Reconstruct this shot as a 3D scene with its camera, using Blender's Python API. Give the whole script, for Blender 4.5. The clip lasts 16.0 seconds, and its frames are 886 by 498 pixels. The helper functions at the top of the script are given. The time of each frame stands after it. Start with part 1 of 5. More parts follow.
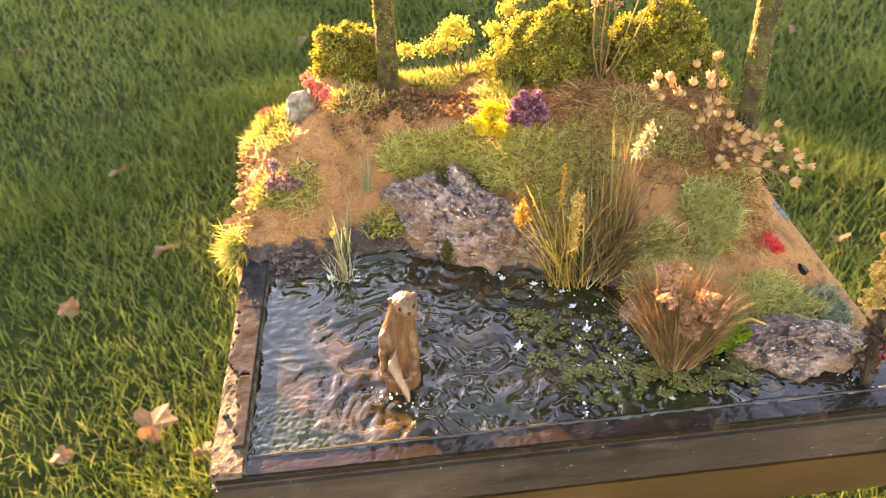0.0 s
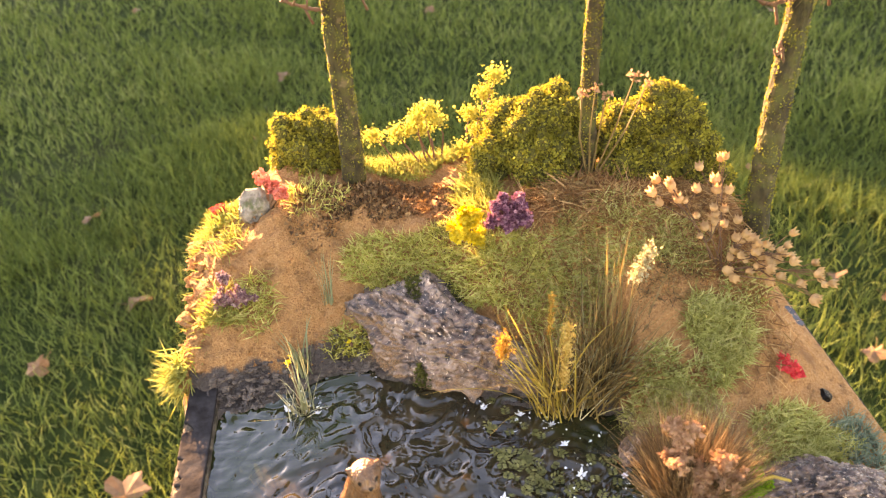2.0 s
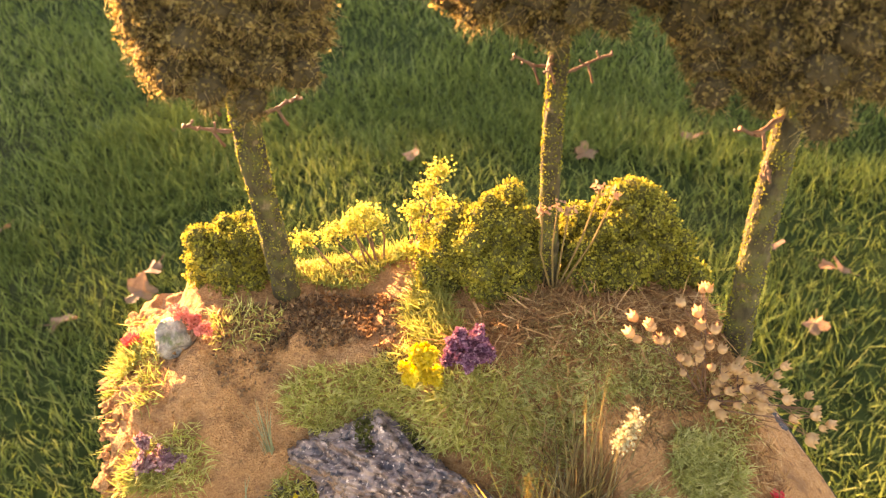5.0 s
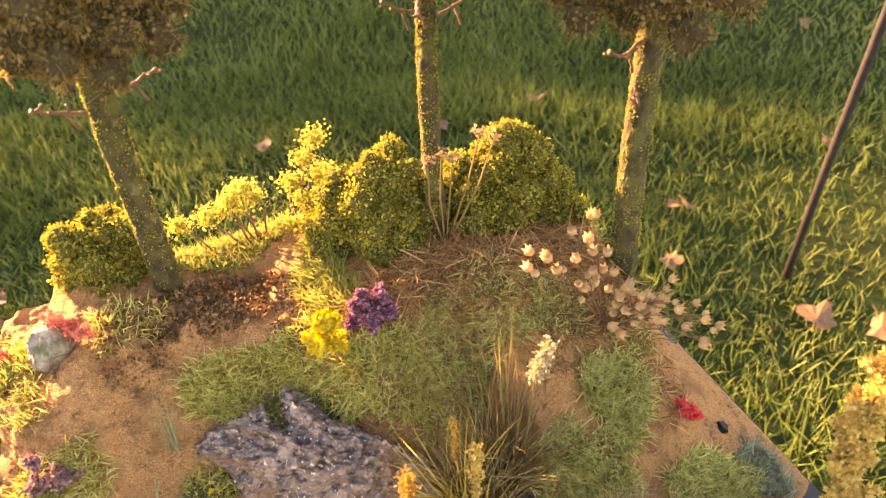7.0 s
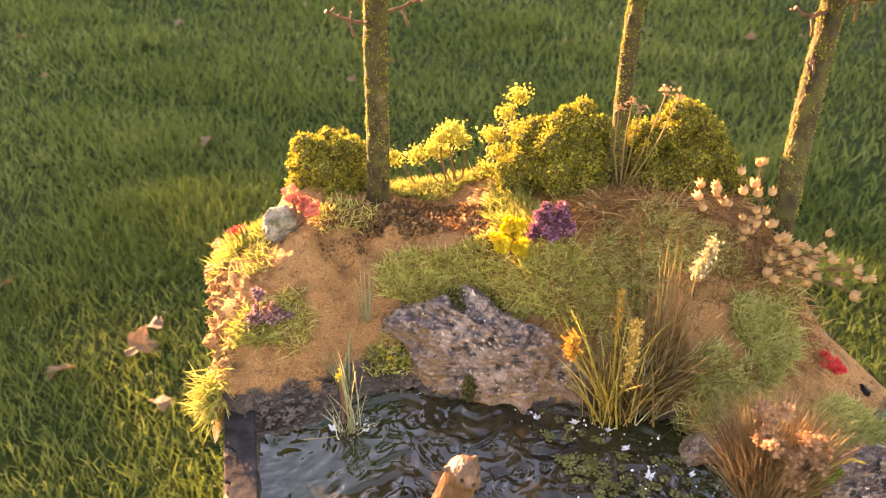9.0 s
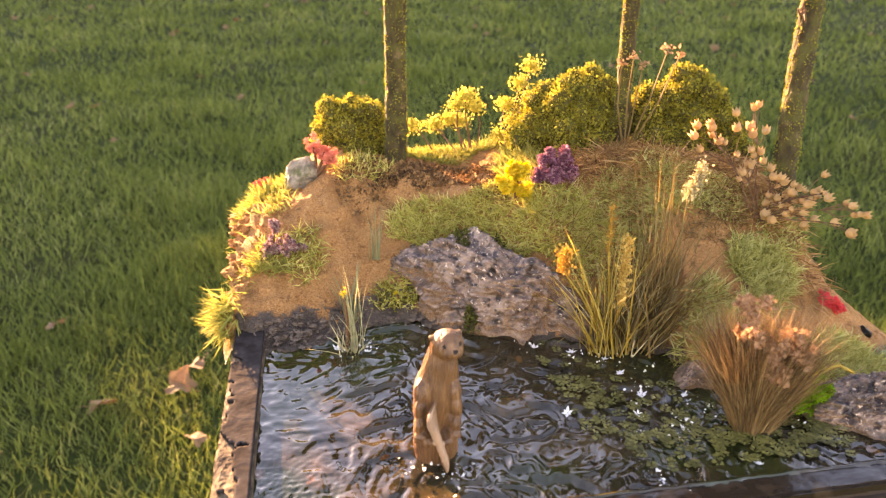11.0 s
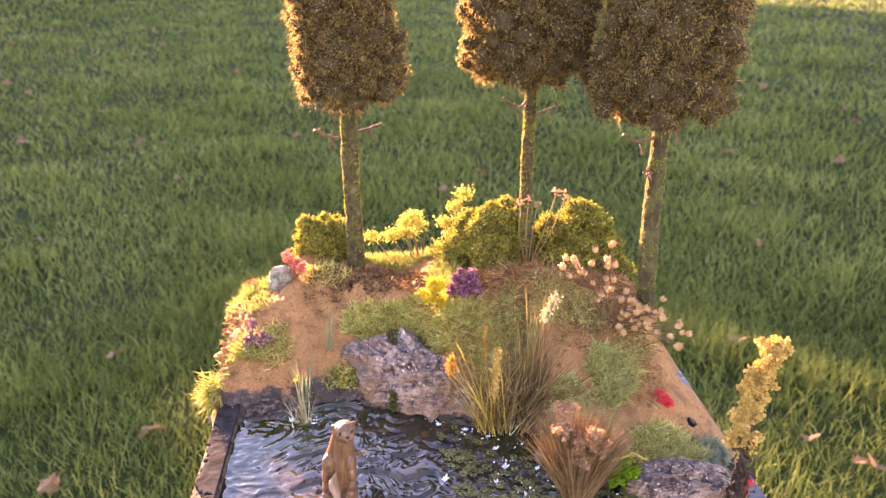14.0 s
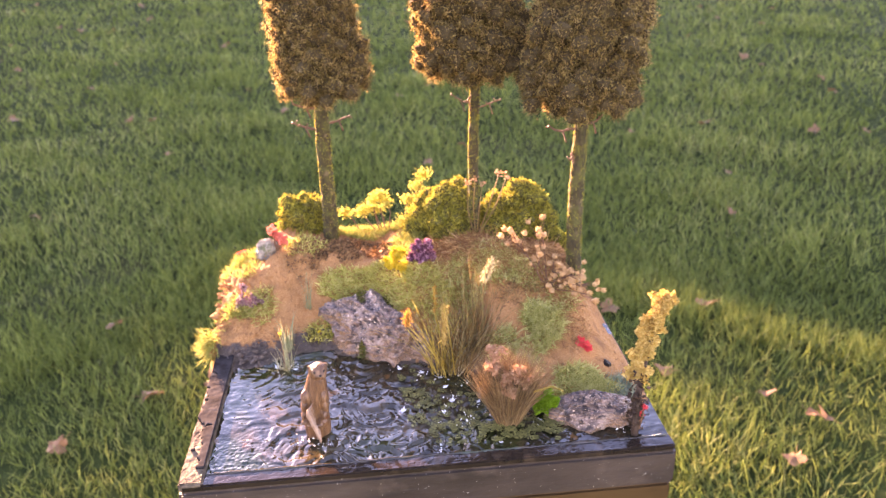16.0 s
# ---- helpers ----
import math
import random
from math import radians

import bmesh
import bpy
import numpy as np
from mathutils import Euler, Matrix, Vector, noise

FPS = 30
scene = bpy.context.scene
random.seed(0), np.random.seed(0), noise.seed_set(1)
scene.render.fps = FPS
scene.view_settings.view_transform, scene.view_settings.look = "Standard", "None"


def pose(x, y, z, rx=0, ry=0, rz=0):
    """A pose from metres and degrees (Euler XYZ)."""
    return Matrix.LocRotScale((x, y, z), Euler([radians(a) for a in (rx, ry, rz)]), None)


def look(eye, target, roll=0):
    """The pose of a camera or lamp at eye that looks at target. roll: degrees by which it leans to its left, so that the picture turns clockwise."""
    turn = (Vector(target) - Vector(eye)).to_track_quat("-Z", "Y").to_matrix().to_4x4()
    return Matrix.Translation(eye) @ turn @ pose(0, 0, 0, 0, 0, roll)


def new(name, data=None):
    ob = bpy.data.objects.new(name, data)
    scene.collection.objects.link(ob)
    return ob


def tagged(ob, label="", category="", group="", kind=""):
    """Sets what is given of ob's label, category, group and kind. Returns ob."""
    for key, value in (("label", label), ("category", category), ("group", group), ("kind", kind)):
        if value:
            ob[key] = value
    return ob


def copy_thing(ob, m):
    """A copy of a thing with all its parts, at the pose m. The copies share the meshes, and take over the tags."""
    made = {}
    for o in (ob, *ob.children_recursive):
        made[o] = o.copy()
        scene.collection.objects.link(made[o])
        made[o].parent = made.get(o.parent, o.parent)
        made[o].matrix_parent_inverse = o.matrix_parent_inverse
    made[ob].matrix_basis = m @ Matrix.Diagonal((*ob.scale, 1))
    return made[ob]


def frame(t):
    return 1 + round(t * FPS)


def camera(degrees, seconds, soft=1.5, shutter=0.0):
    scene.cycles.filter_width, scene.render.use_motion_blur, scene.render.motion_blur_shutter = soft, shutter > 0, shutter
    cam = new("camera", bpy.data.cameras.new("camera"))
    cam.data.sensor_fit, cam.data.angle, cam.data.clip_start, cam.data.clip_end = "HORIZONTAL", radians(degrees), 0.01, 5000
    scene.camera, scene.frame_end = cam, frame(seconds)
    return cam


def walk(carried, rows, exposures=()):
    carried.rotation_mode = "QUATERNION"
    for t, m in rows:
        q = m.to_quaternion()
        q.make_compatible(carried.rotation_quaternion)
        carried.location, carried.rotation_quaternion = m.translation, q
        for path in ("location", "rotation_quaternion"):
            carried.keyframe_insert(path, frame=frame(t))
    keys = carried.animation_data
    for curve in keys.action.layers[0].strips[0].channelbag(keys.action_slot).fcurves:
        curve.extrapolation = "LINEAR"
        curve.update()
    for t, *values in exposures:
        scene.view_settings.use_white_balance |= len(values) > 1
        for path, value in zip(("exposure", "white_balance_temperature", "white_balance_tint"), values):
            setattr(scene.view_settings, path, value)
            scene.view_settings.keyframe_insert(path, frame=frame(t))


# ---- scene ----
cam = camera(59.3, 16.0, 1.2)
METRES, EYE, TILT, LEAN, TURN = 0.70, 0.8837, 0.0, 0.0, 0.0
ROWS = [
    (0.0, 0.0, 0.0, 0.0, -2.2, -37.99, 2.82),
    (0.5, 0.0107, 0.0123, -0.0214, -2.27, -37.78, 2.82),
    (1.0, 0.0151, 0.031, -0.0267, -2.52, -37.44, 2.9),
    (1.5, 0.0159, 0.059, -0.0082, -2.93, -37.03, 3.11),
    (2.0, 0.0159, 0.0905, 0.0103, -3.55, -36.59, 3.32),
    (2.5, 0.024, 0.1138, 0.0141, -4.23, -36.29, 3.37),
    (3.0, 0.0231, 0.1353, 0.017, -4.9, -36.25, 3.23),
    (5.5, 0.0232, 0.2125, 0.0616, -13.67, -41.94, 3.53),
    (6.0, 0.041, 0.2148, 0.0575, -18.91, -42.69, 3.43),
    (6.5, 0.036, 0.1969, 0.0427, -21.5, -42.81, 3.06),
    (7.0, 0.0052, 0.2026, 0.0437, -22.27, -42.36, 2.52),
    (7.5, -0.0313, 0.1989, 0.0252, -21.26, -40.91, 1.67),
    (8.0, -0.0638, 0.1721, 0.0115, -17.1, -37.22, 0.79),
    (8.5, -0.0775, 0.1201, -0.0015, -12.86, -33.79, 0.49),
    (9.0, -0.0733, 0.0815, -0.0212, -9.81, -31.39, 0.24),
    (9.5, -0.0699, 0.0517, -0.0454, -7.99, -29.59, 0.08),
    (12.0, -0.044, -0.0009, -0.1086, -5.03, -22.39, 0.68),
    (12.5, -0.0338, -0.0156, -0.1107, -4.4, -21.67, 0.62),
    (13.0, -0.0079, -0.0463, -0.1005, -3.52, -21.72, 0.72),
    (13.5, 0.0089, -0.0901, -0.0268, -2.4, -22.4, 1.05),
    (14.0, 0.0391, -0.1116, 0.0274, -1.37, -23.12, 1.23),
    (14.5, 0.0458, -0.1314, 0.0372, -0.93, -23.75, 1.48),
    (15.0, 0.0502, -0.1695, 0.0605, -1.14, -24.2, 1.62),
    (15.5, 0.0603, -0.2008, 0.0683, -1.7, -24.68, 1.7),
    (16.0, 0.0705, -0.2254, 0.0772, -2.17, -25.26, 1.65),
]
walk(cam, [(t, pose(0, 0, EYE, TILT, LEAN, TURN) @ pose(METRES * x, METRES * y, METRES * z, 90 + pitch, roll, yaw)) for t, x, y, z, yaw, pitch, roll in ROWS],
     exposures=[(0.0, 4.32, 11300, 38), (8.0, 4.06, 11600, 42), (12.0, 4.10, 11600, 44), (13.3, 4.2, 10800, 46), (14.5, 4.36, 7700, 63), (16.0, 4.44, 8600, 59)])
cam.data.dof.use_dof, cam.data.dof.focus_distance, cam.data.dof.aperture_fstop = True, 0.36, 20.0

# ---- light: low sun behind the model, clear sky ----
SUN_AZ, SUN_EL = 32.0, 12.0          # degrees left of the y axis, above the horizon
world = bpy.data.worlds.new("sky")
scene.world = world
world.use_nodes = True
wn = world.node_tree.nodes
sky = wn.new("ShaderNodeTexSky")
sky.sky_type = "NISHITA"
sky.sun_disc = False
sky.sun_elevation, sky.sun_rotation = radians(SUN_EL), radians(-SUN_AZ)
sky.dust_density, sky.ozone_density = 0.2, 2.6
wn["Background"].inputs["Strength"].default_value = 0.116
world.node_tree.links.new(sky.outputs[0], wn["Background"].inputs[0])
sun_dir = Vector((-math.sin(radians(SUN_AZ)) * math.cos(radians(SUN_EL)), math.cos(radians(SUN_AZ)) * math.cos(radians(SUN_EL)), math.sin(radians(SUN_EL))))
sun = new("sun", bpy.data.lights.new("sun", "SUN"))
sun.data.energy, sun.data.angle, sun.data.color = 4.0, radians(0.53), (1.0, 0.82, 0.56)
sun.matrix_world = look(sun_dir * 30, (0, 0, 0))

# ---- model units: K metres each, z from the pond's surface ----
K, POND = 0.0875, 7.27 * 0.0875
MODEL = Matrix.Translation((0, 0, POND)) @ Matrix.Scale(K, 4)
rs = np.random.RandomState(7)


def at(x, y, z=0.0):
    return Vector((x * K, y * K, POND + z * K))


# ---------------------------------------------------------------- materials
def material(name, ramp, rough=0.7, scale=40.0, detail=6.0, island=0.0, through_light=0.0, bump=0.0, bump_scale=None,
             metal=0.0, coat=0.0, stains=None, spec=0.4, stretch=(1, 1, 1)):
    """Procedural surface. ramp: colours from low to high; island: how far whole pieces differ; through_light: share of light that
    shines through thin pieces; stains: (colour, scale, low, high)."""
    m = bpy.data.materials.new(name)
    m.use_nodes = True
    nt = m.node_tree
    n, link = nt.nodes, nt.links.new
    b, out = n["Principled BSDF"], n["Material Output"]
    co = n.new("ShaderNodeTexCoord")
    mp = n.new("ShaderNodeMapping")
    mp.inputs["Scale"].default_value = stretch
    link(co.outputs["Object"], mp.inputs[0])
    tex = n.new("ShaderNodeTexNoise")
    tex.inputs["Scale"].default_value, tex.inputs["Detail"].default_value, tex.inputs["Roughness"].default_value = scale, detail, 0.62
    link(mp.outputs[0], tex.inputs["Vector"])
    fac = tex.outputs["Fac"]
    spread = n.new("ShaderNodeMapRange")
    spread.inputs["From Min"].default_value, spread.inputs["From Max"].default_value = 0.28, 0.72
    link(fac, spread.inputs["Value"])
    fac = spread.outputs[0]
    if island:
        geo = n.new("ShaderNodeNewGeometry")
        mix = n.new("ShaderNodeMix")
        mix.inputs["Factor"].default_value = island
        link(fac, mix.inputs["A"])
        link(geo.outputs["Random Per Island"], mix.inputs["B"])
        fac = mix.outputs["Result"]
    cr = n.new("ShaderNodeValToRGB")
    while len(cr.color_ramp.elements) < len(ramp):
        cr.color_ramp.elements.new(0.5)
    for i, c in enumerate(ramp):
        cr.color_ramp.elements[i].position = i / max(1, len(ramp) - 1)
        cr.color_ramp.elements[i].color = (*c, 1)
    link(fac, cr.inputs[0])
    colour = cr.outputs[0]
    for c2, sc2, lo, hi in stains or ():
        t2 = n.new("ShaderNodeTexNoise")
        t2.inputs["Scale"].default_value, t2.inputs["Detail"].default_value = sc2, 5.0
        link(co.outputs["Object"], t2.inputs["Vector"])
        mr = n.new("ShaderNodeMapRange")
        mr.inputs["From Min"].default_value, mr.inputs["From Max"].default_value = lo, hi
        link(t2.outputs["Fac"], mr.inputs["Value"])
        mx = n.new("ShaderNodeMix")
        mx.data_type = "RGBA"
        link(mr.outputs[0], mx.inputs["Factor"])
        link(colour, mx.inputs["A"])
        mx.inputs["B"].default_value = (*c2, 1)
        colour = mx.outputs["Result"]
    link(colour, b.inputs["Base Color"])
    b.inputs["Roughness"].default_value, b.inputs["Metallic"].default_value = rough, metal
    b.inputs["Specular IOR Level"].default_value = spec
    if coat:
        b.inputs["Coat Weight"].default_value, b.inputs["Coat Roughness"].default_value = coat, 0.06
    if bump:
        t3 = n.new("ShaderNodeTexNoise")
        t3.inputs["Scale"].default_value, t3.inputs["Detail"].default_value = bump_scale or scale * 2, 8.0
        link(mp.outputs[0], t3.inputs["Vector"])
        bp = n.new("ShaderNodeBump")
        bp.inputs["Strength"].default_value, bp.inputs["Distance"].default_value = bump, 0.002
        link(t3.outputs["Fac"], bp.inputs["Height"])
        link(bp.outputs[0], b.inputs["Normal"])
    if through_light:
        tr = n.new("ShaderNodeBsdfTranslucent")
        link(colour, tr.inputs[0])
        ms = n.new("ShaderNodeMixShader")
        ms.inputs[0].default_value = through_light
        link(b.outputs[0], ms.inputs[1])
        link(tr.outputs[0], ms.inputs[2])
        link(ms.outputs[0], out.inputs["Surface"])
    return m


M = {}
# soil colour lowered to stand in for the blades' own shade
M["shaded_lawn_soil"] = material("shaded_lawn_soil", [(0.008, 0.012, 0.004), (0.018, 0.027, 0.007), (0.034, 0.044, 0.013)], 1.0, 30, stains=[((0.03, 0.026, 0.011), 2.0, 0.55, 0.8)], bump=0.6, spec=0.03)
M["lawn_blade"] = material("lawn_blade", [(0.03, 0.045, 0.009), (0.072, 0.1, 0.02), (0.125, 0.153, 0.034), (0.23, 0.215, 0.085)], 0.6, 1.2, island=0.55, through_light=0.42, spec=0.12)
M["dry_leaf"] = material("dry_leaf", [(0.08, 0.036, 0.013), (0.16, 0.074, 0.028), (0.26, 0.135, 0.056)], 0.7, 40, through_light=0.3, stains=[((0.12, 0.05, 0.02), 60, 0.55, 0.75)], island=0.4)
M["soil"] = material("soil", [(0.22, 0.086, 0.028), (0.36, 0.16, 0.057), (0.48, 0.244, 0.098)], 0.95, 1100, bump=1.0, bump_scale=1300, stains=[((0.15, 0.066, 0.024), 260, 0.60, 0.72), ((0.21, 0.095, 0.036), 70, 0.52, 0.72)], spec=0.15)
M["mud"] = material("mud", [(0.045, 0.03, 0.02), (0.11, 0.075, 0.05)], 0.7, 160, bump=0.8, bump_scale=300, spec=0.35)
M["fibre"] = material("fibre", [(0.17, 0.145, 0.026), (0.33, 0.29, 0.062), (0.48, 0.42, 0.115), (0.58, 0.46, 0.18)], 0.7, 60, island=0.7, through_light=0.35, spec=0.2)
M["fibre_mid"] = material("fibre_mid", [(0.15, 0.14, 0.031), (0.30, 0.28, 0.072), (0.45, 0.415, 0.14), (0.55, 0.48, 0.22)], 0.7, 60, island=0.7, through_light=0.35, spec=0.2)
M["fibre_gold"] = material("fibre_gold", [(0.15, 0.15, 0.03), (0.26, 0.25, 0.055), (0.38, 0.34, 0.10)], 0.7, 60, island=0.7, through_light=0.42, spec=0.2)
M["fibre_pale"] = material("fibre_pale", [(0.07, 0.10, 0.066), (0.15, 0.19, 0.125), (0.28, 0.31, 0.2)], 0.7, 60, island=0.7, through_light=0.35, spec=0.2)
M["straw"] = material("straw", [(0.06, 0.032, 0.012), (0.17, 0.095, 0.038), (0.38, 0.235, 0.105)], 0.75, 80, island=0.75, through_light=0.1, spec=0.25)
M["needle"] = material("needle", [(0.10, 0.038, 0.013), (0.29, 0.135, 0.046), (0.56, 0.33, 0.14)], 0.75, 80, island=0.75, through_light=0.25, spec=0.2)
M["reed"] = material("reed", [(0.028, 0.018, 0.006), (0.085, 0.052, 0.016), (0.22, 0.14, 0.045), (0.38, 0.25, 0.09)], 0.7, 80, island=0.75, through_light=0.3, spec=0.25)
M["reed_pale"] = material("reed_pale", [(0.14, 0.15, 0.07), (0.26, 0.25, 0.12), (0.38, 0.33, 0.18)], 0.7, 80, island=0.75, through_light=0.35, spec=0.25)
M["reed_blue"] = material("reed_blue", [(0.09, 0.105, 0.05), (0.17, 0.18, 0.085), (0.28, 0.25, 0.12)], 0.7, 80, island=0.75, through_light=0.35, spec=0.25)
M["straw_pale"] = material("straw_pale", [(0.20, 0.16, 0.08), (0.34, 0.28, 0.14), (0.46, 0.38, 0.22)], 0.7, 80, island=0.75, through_light=0.3, spec=0.25)
M["gold_grass"] = material("gold_grass", [(0.17, 0.10, 0.018), (0.38, 0.245, 0.04), (0.62, 0.44, 0.11)], 0.6, 80, island=0.7, through_light=0.45, spec=0.3)
M["moss"] = material("moss", [(0.07, 0.06, 0.010), (0.165, 0.145, 0.020), (0.28, 0.245, 0.036), (0.42, 0.35, 0.066)], 0.85, 90, island=0.6, through_light=0.4, spec=0.15)
M["dark_moss"] = material("dark_moss", [(0.03, 0.032, 0.008), (0.07, 0.07, 0.014), (0.13, 0.12, 0.025)], 0.85, 90, island=0.6, through_light=0.3, spec=0.15)
# darker copy of the moss colour, painting shade into gaps between tufts
M["moss_shade_core"] = material("moss_shade_core", [(0.045, 0.038, 0.010), (0.10, 0.088, 0.02)], 0.95, 200, bump=1.0, spec=0.1)
M["sprig"] = material("sprig", [(0.22, 0.20, 0.035), (0.36, 0.32, 0.06), (0.47, 0.41, 0.10)], 0.8, 80, island=0.6, through_light=0.5, spec=0.15)
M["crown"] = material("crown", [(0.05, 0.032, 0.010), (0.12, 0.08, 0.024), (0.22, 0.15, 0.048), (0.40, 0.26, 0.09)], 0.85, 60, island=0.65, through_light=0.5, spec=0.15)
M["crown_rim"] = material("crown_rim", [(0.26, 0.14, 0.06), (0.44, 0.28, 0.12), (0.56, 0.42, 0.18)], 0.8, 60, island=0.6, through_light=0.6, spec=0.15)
# crown colour darkened for the core, so depth between tufts looks shaded
M["crown_shade_core"] = material("crown_shade_core", [(0.03, 0.02, 0.008), (0.07, 0.046, 0.018)], 0.95, 200, bump=1.0, spec=0.1)
M["bark"] = material("bark", [(0.014, 0.010, 0.004), (0.038, 0.028, 0.009), (0.075, 0.052, 0.019)], 0.85, 260, stretch=(1, 1, 0.45), bump=1.0, bump_scale=420, stains=[((0.06, 0.056, 0.012), 120, 0.47, 0.62), ((0.13, 0.085, 0.04), 160, 0.6, 0.72)], spec=0.25)
M["twig"] = material("twig", [(0.07, 0.03, 0.014), (0.18, 0.08, 0.036)], 0.7, 200, bump=0.5, spec=0.3)
M["grey_stone"] = material("grey_stone", [(0.07, 0.054, 0.035), (0.17, 0.132, 0.088), (0.3, 0.24, 0.165)], 0.8, 260, bump=1.0, stains=[((0.07, 0.075, 0.02), 120, 0.52, 0.62)])
M["black_paint"] = material("black_paint", [(0.02, 0.014, 0.01), (0.055, 0.038, 0.027)], 0.42, 60, bump=0.35, bump_scale=300, stains=[((0.07, 0.048, 0.034), 50, 0.56, 0.72), ((0.42, 0.39, 0.35), 700, 0.70, 0.72)], spec=0.25, stretch=(0.25, 1, 1))
M["grey_paint"] = material("grey_paint", [(0.012, 0.010, 0.009), (0.026, 0.022, 0.02), (0.045, 0.039, 0.035)], 0.95, 120, bump=0.3, bump_scale=260, stains=[((0.015, 0.012, 0.011), 90, 0.55, 0.66)], spec=0.03)
M["raw_wood"] = material("raw_wood", [(0.03, 0.021, 0.013), (0.1, 0.072, 0.044), (0.2, 0.15, 0.098)], 0.85, 330, bump=1.0, bump_scale=260, stains=[((0.03, 0.022, 0.016), 90, 0.55, 0.64)], spec=0.1, stretch=(1, 0.7, 1))
M["varnished_wood"] = material("varnished_wood", [(0.026, 0.012, 0.004), (0.045, 0.022, 0.007), (0.066, 0.034, 0.011)], 0.4, 45, bump=0.25, bump_scale=90, stains=[((0.07, 0.035, 0.012), 12, 0.5, 0.7)], stretch=(0.12, 1, 1))
M["otter"] = material("otter", [(0.05, 0.02, 0.008), (0.105, 0.044, 0.016), (0.18, 0.085, 0.034)], 0.45, 420, bump=0.6, bump_scale=700, stretch=(1, 1, 0.22), spec=0.35)
M["otter_dark"] = material("otter_dark", [(0.004, 0.003, 0.002), (0.01, 0.007, 0.005)], 0.4, 50, spec=0.12)
M["pale_fish"] = material("pale_fish", [(0.18, 0.1, 0.06), (0.29, 0.18, 0.115)], 0.5, 120)
M["fleck"] = material("fleck", [(0.55, 0.54, 0.52), (0.8, 0.79, 0.77)], 0.6, 60, through_light=0.3, island=0.5)
M["frond"] = material("frond", [(0.026, 0.026, 0.007), (0.075, 0.07, 0.018), (0.19, 0.165, 0.05)], 0.5, 60, island=0.6, spec=0.2)
M["bud"] = material("bud", [(0.33, 0.155, 0.062), (0.5, 0.275, 0.115), (0.64, 0.4, 0.2)], 0.75, 150, island=0.5, through_light=0.35, spec=0.2)
M["gold_foam"] = material("gold_foam", [(0.33, 0.18, 0.04), (0.5, 0.31, 0.08), (0.62, 0.42, 0.14)], 0.85, 120, island=0.6, through_light=0.35, spec=0.15)
M["yellow_foam"] = material("yellow_foam", [(0.40, 0.27, 0.016), (0.58, 0.40, 0.026), (0.68, 0.51, 0.07)], 0.85, 120, island=0.6, through_light=0.3, spec=0.15)
M["orange_foam"] = material("orange_foam", [(0.26, 0.11, 0.022), (0.48, 0.25, 0.045)], 0.85, 120, island=0.6, through_light=0.35, spec=0.15)
M["purple_foam"] = material("purple_foam", [(0.07, 0.02, 0.034), (0.2, 0.07, 0.10), (0.48, 0.25, 0.27)], 0.85, 120, island=0.7, through_light=0.3, spec=0.15)
M["mauve_foam"] = material("mauve_foam", [(0.10, 0.04, 0.045), (0.27, 0.13, 0.12), (0.48, 0.31, 0.25)], 0.85, 120, island=0.7, through_light=0.3, spec=0.15)
M["pink_foam"] = material("pink_foam", [(0.26, 0.125, 0.062), (0.4, 0.215, 0.115)], 0.85, 120, island=0.6, through_light=0.3, spec=0.15)
M["red_foam"] = material("red_foam", [(0.62, 0.04, 0.045), (0.78, 0.10, 0.09)], 0.85, 120, island=0.6, through_light=0.3, spec=0.15)
M["coral_foam"] = material("coral_foam", [(0.58, 0.13, 0.085), (0.72, 0.24, 0.16)], 0.9, 120, island=0.6, through_light=0.3, spec=0.15)
M["lime_foam"] = material("lime_foam", [(0.06, 0.15, 0.005), (0.14, 0.28, 0.010)], 0.85, 120, island=0.6, through_light=0.3, spec=0.15)
M["litter"] = material("litter", [(0.05, 0.026, 0.012), (0.16, 0.08, 0.032), (0.42, 0.22, 0.09)], 0.8, 80, island=0.8, through_light=0.2, spec=0.2)
M["wet_black"] = material("wet_black", [(0.010, 0.007, 0.005), (0.026, 0.017, 0.011)], 0.1, 60, bump=0.2, bump_scale=160, stains=[((0.05, 0.032, 0.02), 70, 0.58, 0.72)], spec=0.3, stretch=(0.3, 1, 1))
M["dark_stem"] = material("dark_stem", [(0.02, 0.011, 0.006), (0.06, 0.03, 0.014)], 0.7, 120, bump=0.8, spec=0.2)
M["iron"] = material("iron", [(0.008, 0.006, 0.005), (0.022, 0.016, 0.012)], 0.7, 60, bump=0.4, spec=0.2)
M["bed_mulch"] =  material("bed_mulch", [(0.02, 0.012, 0.008), (0.045, 0.026, 0.017), (0.075, 0.042, 0.027)], 1.0, 9, bump=0.5, spec=0.02)
M["hedge_leaf"] = material("hedge_leaf", [(0.03, 0.045, 0.012), (0.06, 0.085, 0.02), (0.10, 0.10, 0.03)], 0.7, 2, island=0.6, through_light=0.2)


